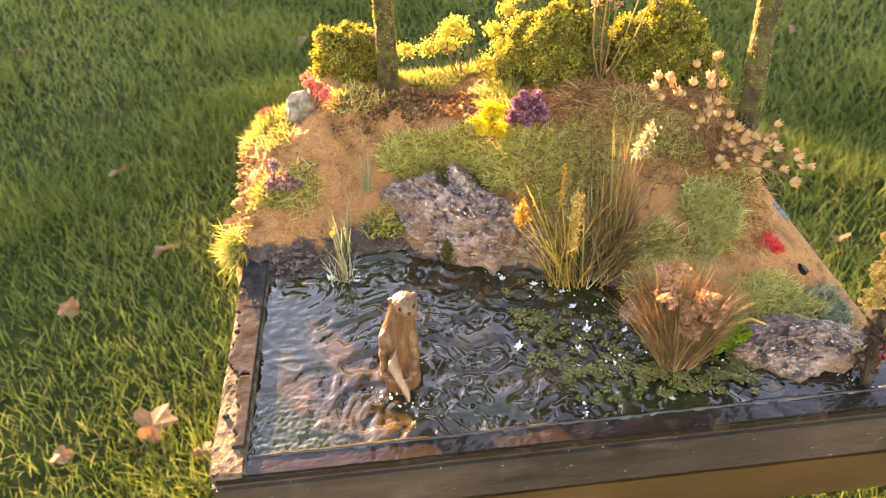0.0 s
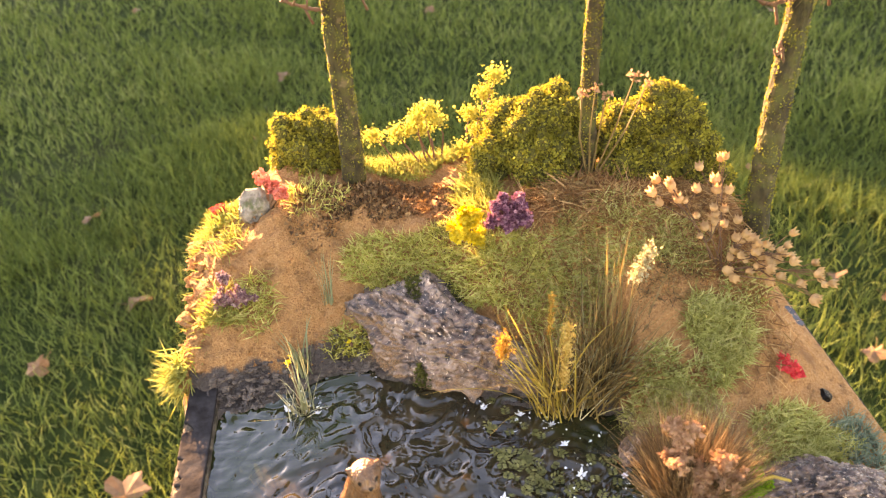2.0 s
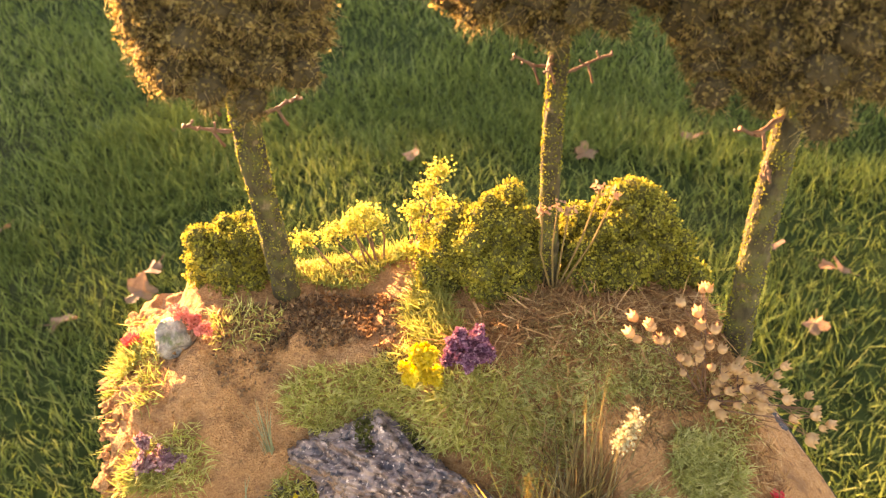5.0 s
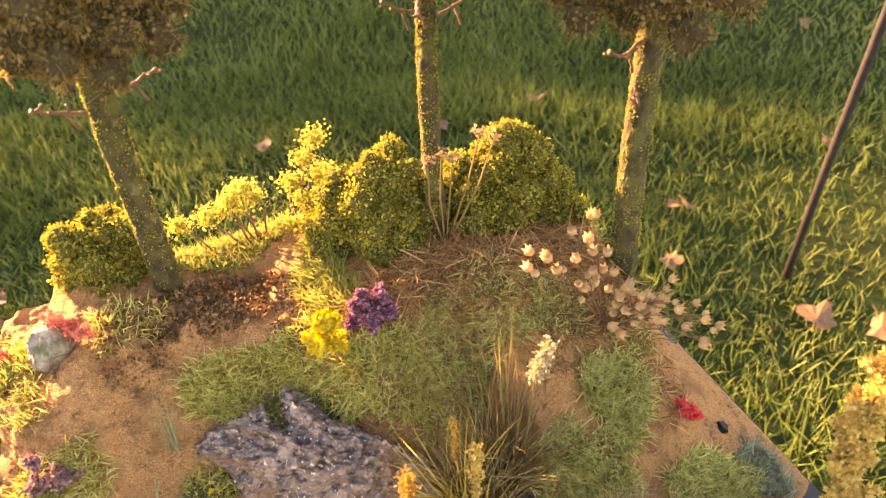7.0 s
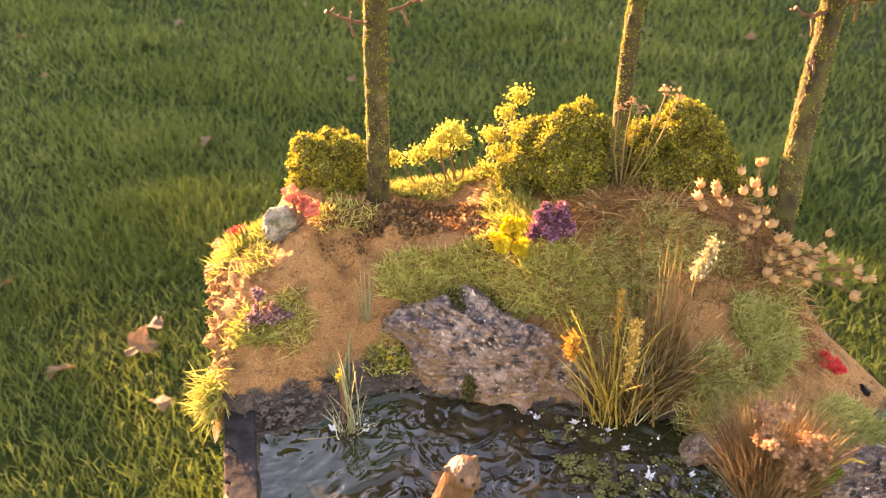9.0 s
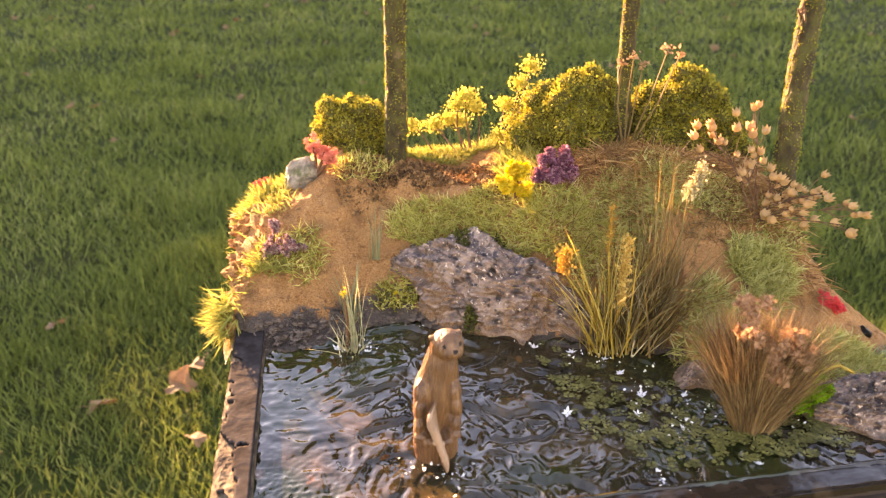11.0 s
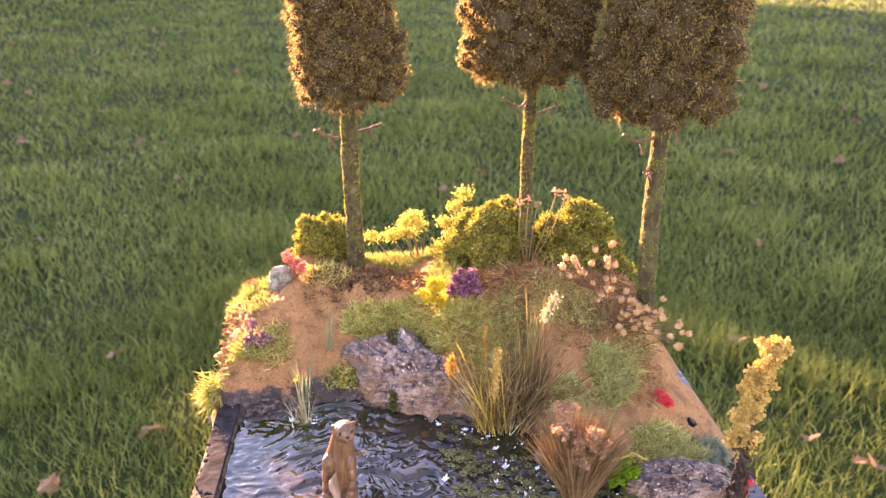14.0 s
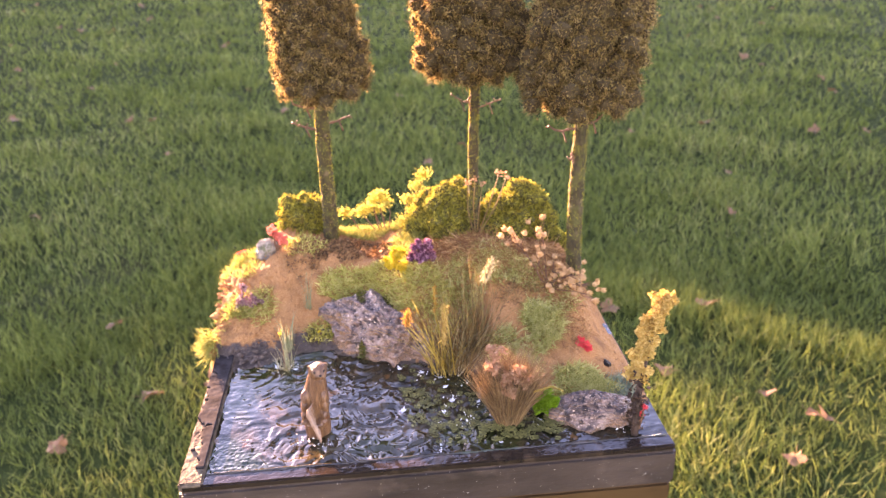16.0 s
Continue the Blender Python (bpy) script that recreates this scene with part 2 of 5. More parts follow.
def resin():
    """Rippled clear resin over a dark painted bed: glossy, marbled black-brown, olive and rust below, creased on top."""
    m = material("resin", [(0.008, 0.007, 0.004), (0.022, 0.017, 0.008), (0.05, 0.032, 0.014)], 0.03, 60, detail=3, spec=0.48,
                 stains=[((0.017, 0.021, 0.006), 16, 0.5, 0.58), ((0.11, 0.045, 0.014), 44, 0.66, 0.7)])
    nt = m.node_tree
    n, link = nt.nodes, nt.links.new
    co = n.new("ShaderNodeTexCoord")
    waves = n.new("ShaderNodeTexNoise")
    waves.inputs["Scale"].default_value, waves.inputs["Detail"].default_value, waves.inputs["Distortion"].default_value = 62, 2.0, 0.9
    curls = n.new("ShaderNodeTexNoise")
    curls.inputs["Scale"].default_value, curls.inputs["Detail"].default_value, curls.inputs["Distortion"].default_value = 34, 2.0, 0.7
    link(co.outputs["Object"], waves.inputs["Vector"])
    link(co.outputs["Object"], curls.inputs["Vector"])
    fold = n.new("ShaderNodeMath")
    fold.operation = "PINGPONG"
    fold.inputs[1].default_value = 0.085
    link(curls.outputs["Fac"], fold.inputs[0])
    bp = n.new("ShaderNodeBump")
    bp.inputs["Strength"].default_value, bp.inputs["Distance"].default_value = 0.55, 0.0018
    link(waves.outputs["Fac"], bp.inputs["Height"])
    b2 = n.new("ShaderNodeBump")
    b2.inputs["Strength"].default_value, b2.inputs["Distance"].default_value = 0.2, 0.005
    link(fold.outputs[0], b2.inputs["Height"])
    link(bp.outputs[0], b2.inputs["Normal"])
    bp = b2
    link(bp.outputs[0], n["Principled BSDF"].inputs["Normal"])
    return m


M["resin"] = resin()


def shore_material():
    """The hillside's sand, turning to dark wet mud where the mesh's mud value says so."""
    m = material("hillside_ground", [(0.22, 0.086, 0.028), (0.36, 0.16, 0.057), (0.48, 0.244, 0.098)], 0.95, 1100, bump=1.0, bump_scale=1300,
                 stains=[((0.15, 0.066, 0.024), 260, 0.60, 0.72), ((0.21, 0.095, 0.036), 70, 0.52, 0.72)], spec=0.2)
    nt = m.node_tree
    n, b = nt.nodes, nt.nodes["Principled BSDF"]
    at_node = n.new("ShaderNodeAttribute")
    at_node.attribute_name = "mud"
    tex = n.new("ShaderNodeTexNoise")
    tex.inputs["Scale"].default_value, tex.inputs["Detail"].default_value = 160, 6.0
    cr = n.new("ShaderNodeValToRGB")
    cr.color_ramp.elements[0].color, cr.color_ramp.elements[1].color = (0.028, 0.02, 0.015, 1), (0.095, 0.068, 0.05, 1)
    nt.links.new(tex.outputs["Fac"], cr.inputs[0])
    mx = n.new("ShaderNodeMix")
    mx.data_type = "RGBA"
    nt.links.new(at_node.outputs["Fac"], mx.inputs["Factor"])
    nt.links.new(b.inputs["Base Color"].links[0].from_socket, mx.inputs["A"])
    nt.links.new(cr.outputs[0], mx.inputs["B"])
    nt.links.new(mx.outputs["Result"], b.inputs["Base Color"])
    mr = n.new("ShaderNodeMapRange")
    mr.inputs["To Min"].default_value, mr.inputs["To Max"].default_value = 0.95, 0.42
    nt.links.new(at_node.outputs["Fac"], mr.inputs["Value"])
    nt.links.new(mr.outputs[0], b.inputs["Roughness"])
    return m


M["shore"] = shore_material()


def rock_material():
    """Folded dark slate-violet rock with pale pinkish grains; tan and crumbly where the mesh's washed value says so."""
    m = material("rock", [(0.013, 0.008, 0.006), (0.058, 0.035, 0.025), (0.17, 0.102, 0.07), (0.42, 0.28, 0.19)], 0.36, 330, detail=9, bump=0.8, bump_scale=330,
                 stains=[((0.22, 0.14, 0.095), 80, 0.52, 0.66), ((0.016, 0.010, 0.008), 260, 0.54, 0.62), ((0.46, 0.32, 0.22), 700, 0.62, 0.68)], spec=0.35, stretch=(0.6, 1, 1))
    nt = m.node_tree
    n, b = nt.nodes, nt.nodes["Principled BSDF"]
    at_node = n.new("ShaderNodeAttribute")
    at_node.attribute_name = "washed"
    tex = n.new("ShaderNodeTexNoise")
    tex.inputs["Scale"].default_value, tex.inputs["Detail"].default_value, tex.inputs["Roughness"].default_value = 430, 7.0, 0.7
    cr = n.new("ShaderNodeValToRGB")
    cr.color_ramp.elements[0].position, cr.color_ramp.elements[1].position = 0.42, 0.66
    cr.color_ramp.elements[0].color, cr.color_ramp.elements[1].color = (0.022, 0.013, 0.009, 1), (0.40, 0.205, 0.095, 1)
    nt.links.new(tex.outputs["Fac"], cr.inputs[0])
    mx = n.new("ShaderNodeMix")
    mx.data_type = "RGBA"
    nt.links.new(at_node.outputs["Fac"], mx.inputs["Factor"])
    nt.links.new(b.inputs["Base Color"].links[0].from_socket, mx.inputs["A"])
    nt.links.new(cr.outputs[0], mx.inputs["B"])
    nt.links.new(mx.outputs["Result"], b.inputs["Base Color"])
    mr = n.new("ShaderNodeMapRange")
    mr.inputs["To Min"].default_value, mr.inputs["To Max"].default_value = 0.36, 0.75
    nt.links.new(at_node.outputs["Fac"], mr.inputs["Value"])
    nt.links.new(mr.outputs[0], b.inputs["Roughness"])
    return m


M["folded_rock"] = rock_material()


# ---------------------------------------------------------------- mesh helpers
def thing(name, origin, label, category, group="", kind=""):
    """An empty at its base, in model units, that parents the parts."""
    e = new(name)
    e.empty_display_size = 0.005
    e.location = at(*origin)
    return tagged(e, label, category, group, kind)


def world_place(ob):
    return ob.location.copy() if ob.parent is None else ob.location + world_place(ob.parent)


def raw(name, verts, faces, mats, parent=None, label="", model=True, smooth=False, slots=None, origin=None):
    """A mesh object from arrays; model: in model units. Placed relative to its parent."""
    verts = np.asarray(verts, dtype=float).reshape(-1, 3)
    if model:
        verts = verts * K + np.array([0, 0, POND])
    here = world_place(parent) if parent else (Vector(origin) if origin is not None else Vector((0, 0, 0)))
    verts = verts - np.array(here)
    me = bpy.data.meshes.new(name)
    flat = [i for q in faces for i in q]
    sizes = np.array([len(q) for q in faces], dtype=np.int32)
    me.vertices.add(len(verts))
    me.vertices.foreach_set("co", verts.astype(np.float32).ravel())
    me.loops.add(len(flat))
    me.loops.foreach_set("vertex_index", np.array(flat, dtype=np.int32))
    me.polygons.add(len(sizes))
    me.polygons.foreach_set("loop_start", np.concatenate([[0], np.cumsum(sizes)[:-1]]).astype(np.int32))
    for m in (mats if isinstance(mats, (list, tuple)) else [mats]):
        me.materials.append(m)
    if slots is not None:
        me.polygons.foreach_set("material_index", np.asarray(slots, dtype=np.int32))
    me.polygons.foreach_set("use_smooth", np.full(len(sizes), smooth, dtype=bool))
    me.update(calc_edges=True)
    me.validate()
    ob = new(name, me)
    if parent:
        ob.parent = parent
    elif origin is not None:
        ob.location = here
    if label:
        ob["label"] = label
    return ob


def part(name, bm, mat, parent, label="", smooth=True):
    """One bmesh, in model units, as one mesh object under a thing or under a part."""
    verts = [v.co[:] for v in bm.verts]
    bm.verts.index_update()
    faces = [[v.index for v in f.verts] for f in bm.faces]
    bm.free()
    return raw(name, verts, faces, mat, parent, label, smooth=smooth)


class Soup:
    """Collects loose pieces into one mesh."""

    def __init__(self):
        self.v, self.f, self.count = [], [], 0

    def add(self, verts, faces):
        self.v.append(np.asarray(verts).reshape(-1, 3))
        self.f += [[i + self.count for i in f] for f in faces]
        self.count += len(self.v[-1])
        return self

    def add_many(self, verts, face):
        """verts: (n, k, 3); face: faces over the k corners of each piece."""
        n, k, _ = verts.shape
        base = self.count + np.arange(n)[:, None] * k
        for f in face:
            self.f += (base + np.array(f)[None, :]).tolist()
        self.v.append(verts.reshape(-1, 3))
        self.count += n * k
        return self

    def build(self, name, mat, parent=None, label="", model=True, smooth=False, origin=None):
        return raw(name, np.concatenate(self.v), self.f, mat, parent, label, model, smooth, origin=origin)


def unit(a):
    return a / np.maximum(np.linalg.norm(a, axis=-1, keepdims=True), 1e-9)


def blades(soup, roots, ways, length, width, bend=0.3, steps=3):
    """Tapered curved blades from roots along ways."""
    n = len(roots)
    if n == 0:
        return soup
    length = np.broadcast_to(length, (n,)).astype(float)
    ways = unit(ways)
    width = np.broadcast_to(width, (n,)).astype(float)[:, None]
    side = unit(np.cross(ways, rs.normal(size=(n, 3))))
    curl = unit(np.cross(side, ways)) * (rs.uniform(-1, 1, n) * bend)[:, None] + np.array([0, 0, -0.35]) * np.abs(bend)
    pts = []
    for i in range(steps):
        s = i / steps
        c = roots + (ways * s + curl * s * s) * length[:, None]
        w = width * (1 - 0.75 * s) * 0.5
        pts += [c - side * w, c + side * w]
    pts.append(roots + (ways + curl) * length[:, None])
    v = np.stack(pts, axis=1)
    face = [(2 * i, 2 * i + 1, 2 * i + 3, 2 * i + 2) for i in range(steps - 1)] + [(2 * steps - 2, 2 * steps - 1, 2 * steps)]
    return soup.add_many(v, face)


def bits(soup, pts, normals, size, flat=0.45):
    """Small crumpled leaf bits on a surface: folded diamonds that stand off it."""
    n = len(pts)
    size = (np.broadcast_to(size, (n,)) * rs.uniform(0.6, 1.4, n))[:, None]
    up = unit(normals + rs.normal(size=(n, 3)) * 0.8)
    a = unit(np.cross(up, rs.normal(size=(n, 3))))
    b = np.cross(up, a)
    tip = pts + up * size * 1.2
    v = np.stack([pts, pts + (a * 0.55 + up * 0.55) * size, tip + b * size * flat, pts + (-a * 0.55 + up * 0.6) * size], axis=1)
    return soup.add_many(v, [(0, 1, 2), (0, 2, 3)])


def tube(soup, path, radii, sides=7, cap=True):
    """A round stem along a path."""
    path = [Vector(p) for p in path]
    rings, ref = [], Vector((0.31, 0.2, 0.93))
    for i, p in enumerate(path):
        d = (path[min(i + 1, len(path) - 1)] - path[max(i - 1, 0)]).normalized()
        a = d.cross(ref if abs(d.dot(ref)) < 0.95 else Vector((1, 0, 0))).normalized()
        b = d.cross(a)
        r = radii[i] if hasattr(radii, "__len__") else radii
        rings.append([p + (a * math.cos(2 * math.pi * k / sides) + b * math.sin(2 * math.pi * k / sides)) * r for k in range(sides)])
    v = [q[:] for ring in rings for q in ring]
    f = [[i * sides + k, i * sides + (k + 1) % sides, (i + 1) * sides + (k + 1) % sides, (i + 1) * sides + k] for i in range(len(path) - 1) for k in range(sides)]
    if cap:
        f += [list(range(sides))[::-1], [(len(path) - 1) * sides + k for k in range(sides)]]
    return soup.add(v, f)


def lump(center, radii, seed=0, rough=0.25, freq=2.2, sub=4, turn=0.0):
    """A rough rounded body as a bmesh in model units."""
    bm = bmesh.new()
    bmesh.ops.create_icosphere(bm, subdivisions=sub, radius=1.0)
    off = Vector((seed * 3.17, seed * 1.31, seed * 0.77))
    c, s = math.cos(turn), math.sin(turn)
    for v in bm.verts:
        d = 1 + rough * noise.fractal(v.co * freq + off, 0.9, 2.0, 4) + 0.35 * rough * noise.noise(v.co * freq * 4 + off)
        p = Vector((v.co.x * radii[0], v.co.y * radii[1], v.co.z * radii[2])) * d
        v.co = Vector((p.x * c - p.y * s, p.x * s + p.y * c, p.z)) + Vector(center)
    return bm


def surface_points(bm, count, up_only=False):
    """Random points and normals on a bmesh."""
    bm.normal_update()
    bmesh.ops.triangulate(bm, faces=bm.faces[:])
    tri = np.array([[v.co[:] for v in f.verts] for f in bm.faces])
    nor = np.array([f.normal[:] for f in bm.faces])
    area = np.linalg.norm(np.cross(tri[:, 1] - tri[:, 0], tri[:, 2] - tri[:, 0]), axis=1)
    pick = rs.choice(len(tri), count, p=area / area.sum())
    u, w = rs.uniform(size=count), rs.uniform(size=count)
    flip = u + w > 1
    u[flip], w[flip] = 1 - u[flip], 1 - w[flip]
    t = tri[pick]
    return t[:, 0] + (t[:, 1] - t[:, 0]) * u[:, None] + (t[:, 2] - t[:, 0]) * w[:, None], nor[pick]


def smooth01(a):
    a = np.clip(a, 0, 1)
    return a * a * (3 - 2 * a)


# ---------------------------------------------------------------- the plan of the model
BASE_TURN = radians(3.3)
BASE_W, BASE_D = 3.26, 3.25
CORNER = Vector((-1.075, 2.06, 0))


def base_xy(u, v):
    """From along the front edge and back from it to model x, y."""
    c, s = math.cos(BASE_TURN), math.sin(BASE_TURN)
    return CORNER.x + u * c - v * s, CORNER.y + u * s + v * c


def base_uv(x, y):
    c, s = np.cos(BASE_TURN), np.sin(BASE_TURN)
    dx, dy = x - CORNER.x, y - CORNER.y
    return dx * c + dy * s, -dx * s + dy * c


SHORE_X = [-1.4, -1.0, -0.7, -0.43, -0.2, 0.06, 0.43, 0.66, 0.95, 1.05, 1.35, 1.55, 1.95, 2.3]
SHORE_Y = [3.38, 3.42, 3.50, 3.64, 3.62, 3.50, 3.36, 3.30, 3.22, 2.85, 2.72, 2.62, 2.70, 2.85]


SWELLS = [(0.95, 3.98, 0.40, 0.32, 0.13), (-0.72, 4.20, 0.25, 0.28, -0.08), (-0.22, 4.02, 0.18, 0.20, 0.09), (1.30, 3.32, 0.22, 0.2, 0.06), (1.80, 3.42, 0.12, 0.25, -0.05)]


def hill(x, y):
    """The hillside's height over the pond."""
    x, y = np.asarray(x, float), np.asarray(y, float)
    d = y - np.interp(x, SHORE_X, SHORE_Y)
    reach = np.interp(x, [-1.2, -0.6, 0.0, 0.4, 1.0, 1.5, 2.0], [0.80, 0.85, 0.80, 0.60, 0.90, 1.40, 1.50])
    top = np.interp(x, [-1.2, -0.7, -0.3, 0.1, 0.5, 1.0, 1.5, 2.0], [0.56, 0.66, 0.54, 0.50, 0.61, 0.60, 0.66, 0.66])
    h = top * (0.35 * np.clip(d / reach, 0, 1) + 0.65 * smooth01(d / reach))
    u, v = base_uv(x, y)
    left = smooth01((u + 0.02 + 0.03 * np.sin(y * 9)) / 0.17)
    h = h * (0.66 + 0.34 * left) * np.interp(x, [-1.25, -1.1, -0.85, -0.6], [0.62, 0.70, 0.86, 1.0])
    h = h - 0.20 * smooth01((y - 4.55) / 0.35) * smooth01((-0.72 - x) / 0.25)
    right_edge = np.interp(y, [2.6, 3.2, 3.9, 4.6, 5.4], [2.12, 2.08, 2.02, 1.95, 1.9])
    h = h * smooth01((right_edge - x) / 0.38 + 0.08)
    h = h * (0.55 + 0.45 * smooth01((BASE_D - v) / 0.45))
    back = np.interp(x, [-0.7, -0.4, -0.2], [5.24, 5.22, 5.09])
    h = h * (0.2 + 0.8 * smooth01((back - y) / 0.24))
    h = h + np.where(d > 0, 0.02 * np.sin(x * 7 + 1) * np.sin(y * 8), 0)
    for cx, cy, wx, wy, up in SWELLS:
        h = h + up * np.exp(-((x - cx) / wx) ** 2 - ((y - cy) / wy) ** 2) * smooth01(d / 0.25)
    return np.where(d > 0, h + 0.012, 0.012 + d * 0.5)


def on(x, y, dz=0.0):
    return (x, y, float(hill(x, y)) + dz)


def ground_points(cx, cy, rx, ry, count, turn=0.0):
    """Scattered places on the hill inside an uneven ellipse."""
    a, r = rs.uniform(0, 2 * math.pi, count), np.sqrt(rs.uniform(0, 1, count))
    r = r * (1 + 0.16 * np.sin(3 * a + cx * 9) + 0.1 * np.sin(5 * a + cy * 7))
    ex, ey = rx * r * np.cos(a), ry * r * np.sin(a)
    c, s = math.cos(turn), math.sin(turn)
    x, y = cx + ex * c - ey * s, cy + ex * s + ey * c
    return np.stack([x, y, hill(x, y)], axis=1)


def hill_normals(p):
    e = 0.02
    gx = (hill(p[:, 0] + e, p[:, 1]) - hill(p[:, 0] - e, p[:, 1])) / (2 * e)
    gy = (hill(p[:, 0], p[:, 1] + e) - hill(p[:, 0], p[:, 1] - e)) / (2 * e)
    return unit(np.stack([-gx, -gy, np.ones(len(p))], axis=1))


# ---------------------------------------------------------------- lawn and distance
def lawn():
    gx = np.concatenate([-np.geomspace(400, 3, 24), np.linspace(-2.9, 2.9, 60), np.geomspace(3, 400, 24)])
    gy = np.concatenate([-np.geomspace(400, 2, 20), np.linspace(-1.9, 6, 70), np.geomspace(6.2, 400, 24)])
    X, Y = np.meshgrid(gx, gy)
    near = np.exp(-(X ** 2 + (Y - 2) ** 2) / 60)
    Z = near * (0.012 * np.sin(X * 5 + Y * 2) * np.sin(Y * 4 - X) - 0.01)
    v = np.stack([X, Y, Z], axis=-1).reshape(-1, 3)
    w = len(gx)
    f = [[j * w + i, j * w + i + 1, (j + 1) * w + i + 1, (j + 1) * w + i] for j in range(len(gy) - 1) for i in range(w - 1)]
    tagged(raw("ground", v, f, M["shaded_lawn_soil"], model=False, smooth=True), "soil under a mown green garden lawn, coloured darker for shade between blades", "ground", kind="structure")

    def field(count, r0, r1, wide, length, width, steps):
        """Blades round the model's stand, thinning out and growing broader with distance."""
        r = r0 * (r1 / r0) ** rs.uniform(0, 1, count)
        a = radians(90) + np.where(rs.uniform(size=count) < 0.82, rs.normal(0, 0.62, count), rs.uniform(-wide, wide, count))
        x, y = r * np.cos(a), r * np.sin(a)
        keep = (np.sin(x * 4.1 + 2 * np.sin(y * 2.3)) * np.sin(y * 3.7 + x) + rs.uniform(-1.2, 1.2, count)) > -0.85
        x, y, r = x[keep], y[keep], r[keep]
        c = len(x)
        near2 = np.exp(-(x ** 2 + (y - 2) ** 2) / 60)
        z = near2 * (0.012 * np.sin(x * 5 + y * 2) * np.sin(y * 4 - x) - 0.01) - 0.004
        clump = np.maximum(0, np.sin(x * 6 + 1.5 * np.sin(y * 5)) * np.sin(y * 7 + x * 2))
        ln = length * rs.uniform(0.45, 1.25, c) * (1 + 0.9 * clump)
        way = np.stack([rs.normal(0, 0.42, c), rs.normal(0, 0.42, c), np.ones(c)], axis=1)
        s = blades(Soup(), np.stack([x, y, z], axis=1), way, ln, width * np.maximum(1, r / 1.3), 0.4, steps)
        tagged(s.build("lawn_grass", M["lawn_blade"], model=False), "long green lawn grass catching low sunlight", "grass", kind="stuff")

    field(90000, 0.35, 1.9, math.pi, 0.044, 0.0025, 3)
    field(230000, 1.5, 16.0, math.pi, 0.046, 0.0025, 2)


def dry_leaf_mesh(seed):
    """A curled lobed autumn leaf with its stalk, about 7 cm."""
    r = random.Random(seed)
    lobes, v, f = 5, [(0, 0, 0.004)], []
    k = 20
    for i in range(k):
        a = 2 * math.pi * i / k
        rad = 0.030 * (0.72 + 0.42 * abs(math.cos(a * lobes / 2 + 0.2))) * (1.25 if math.cos(a) > 0 else 0.85) * r.uniform(0.85, 1.1)
        v.append((rad * math.cos(a) * 1.15, rad * math.sin(a), 0.010 * math.sin(a * 2 + seed) + 0.2 * rad * r.uniform(0.1, 1)))
    f = [[0, 1 + i, 1 + (i + 1) % k] for i in range(k)]
    s = Soup().add(v, f)
    tube(s, [(-0.02, 0, 0.004), (-0.04, 0.003, 0.008), (-0.055, 0.001, 0.014)], [0.0012, 0.001, 0.0008], 5)
    return s


LEAVES = [(-1.18, 2.16), (-1.2, 5.0), (0.88, 2.80), (1.08, 2.3), (0.78, 0.99), (-1.14, 3.26), (0.70, 1.07), (0.67, 0.88), (-0.64, 1.01),
          (0.97, 1.96), (-0.52, 1.16), (-0.69, 1.46), (0.21, 2.72), (-1.65, 3.91), (1.94, 3.3), (0.47, 1.42), (0.53, 1.17), (1.44, 1.45),
          (0.76, 1.0), (1.14, 1.04), (0.71, 1.43), (0.79, 0.68), (0.87, 0.63), (0.13, 1.51), (-0.38, 1.26), (-0.35, 2.1), (-0.34, 1.05),
          (-0.39, 1.21), (0.1, 3.73), (-0.38, 1.75), (-0.55, 0.7), (-0.43, 0.74), (-0.35, 0.69), (-0.42, 7.1)]


def fallen_leaves():
    spots = LEAVES + [(rs.uniform(-3.5, 4), rs.uniform(1.9, 8)) for _ in range(105)]
    first = []
    for i in range(4):
        ob = dry_leaf_mesh(i + 1).build("fallen_leaf", M["dry_leaf"], model=False)
        first.append(tagged(ob, "curled pinkish-brown autumn leaf lying on the lawn", "leaf", "fallen leaves on the lawn"))
    for i, (x, y) in enumerate(spots):
        m = pose(x, y, 0.014 + 0.012 * rs.uniform(), rs.uniform(-30, 30), rs.uniform(-25, 25), rs.uniform(0, 360)) @ Matrix.Scale(rs.uniform(0.38, 0.78), 4)
        if i < 4:
            first[i].matrix_basis = m
        else:
            c = copy_thing(first[i % 4], m)
            c.matrix_basis = m


def distance():
    """A leaf-strewn bed at the lawn's far edge."""
    v, f = [], []
    n = 40
    for j in range(4):
        for i in range(n + 1):
            x = -14 + 18 * i / n
            y = 10.6 - 0.36 * (x + 1.8) + j * 0.9 + 0.25 * math.sin(x * 1.7) * (j == 0)
            v.append((x, y, [0.01, 0.10, 0.14, 0.02][j] + 0.03 * math.sin(x * 3 + j)))
    f = [[j * (n + 1) + i, j * (n + 1) + i + 1, (j + 1) * (n + 1) + i + 1, (j + 1) * (n + 1) + i] for j in range(3) for i in range(n)]
    tagged(raw("garden_bed", v, f, M["bed_mulch"], model=False, smooth=True), "brown leaf-covered garden bed at the lawn's edge", "garden bed", kind="structure")


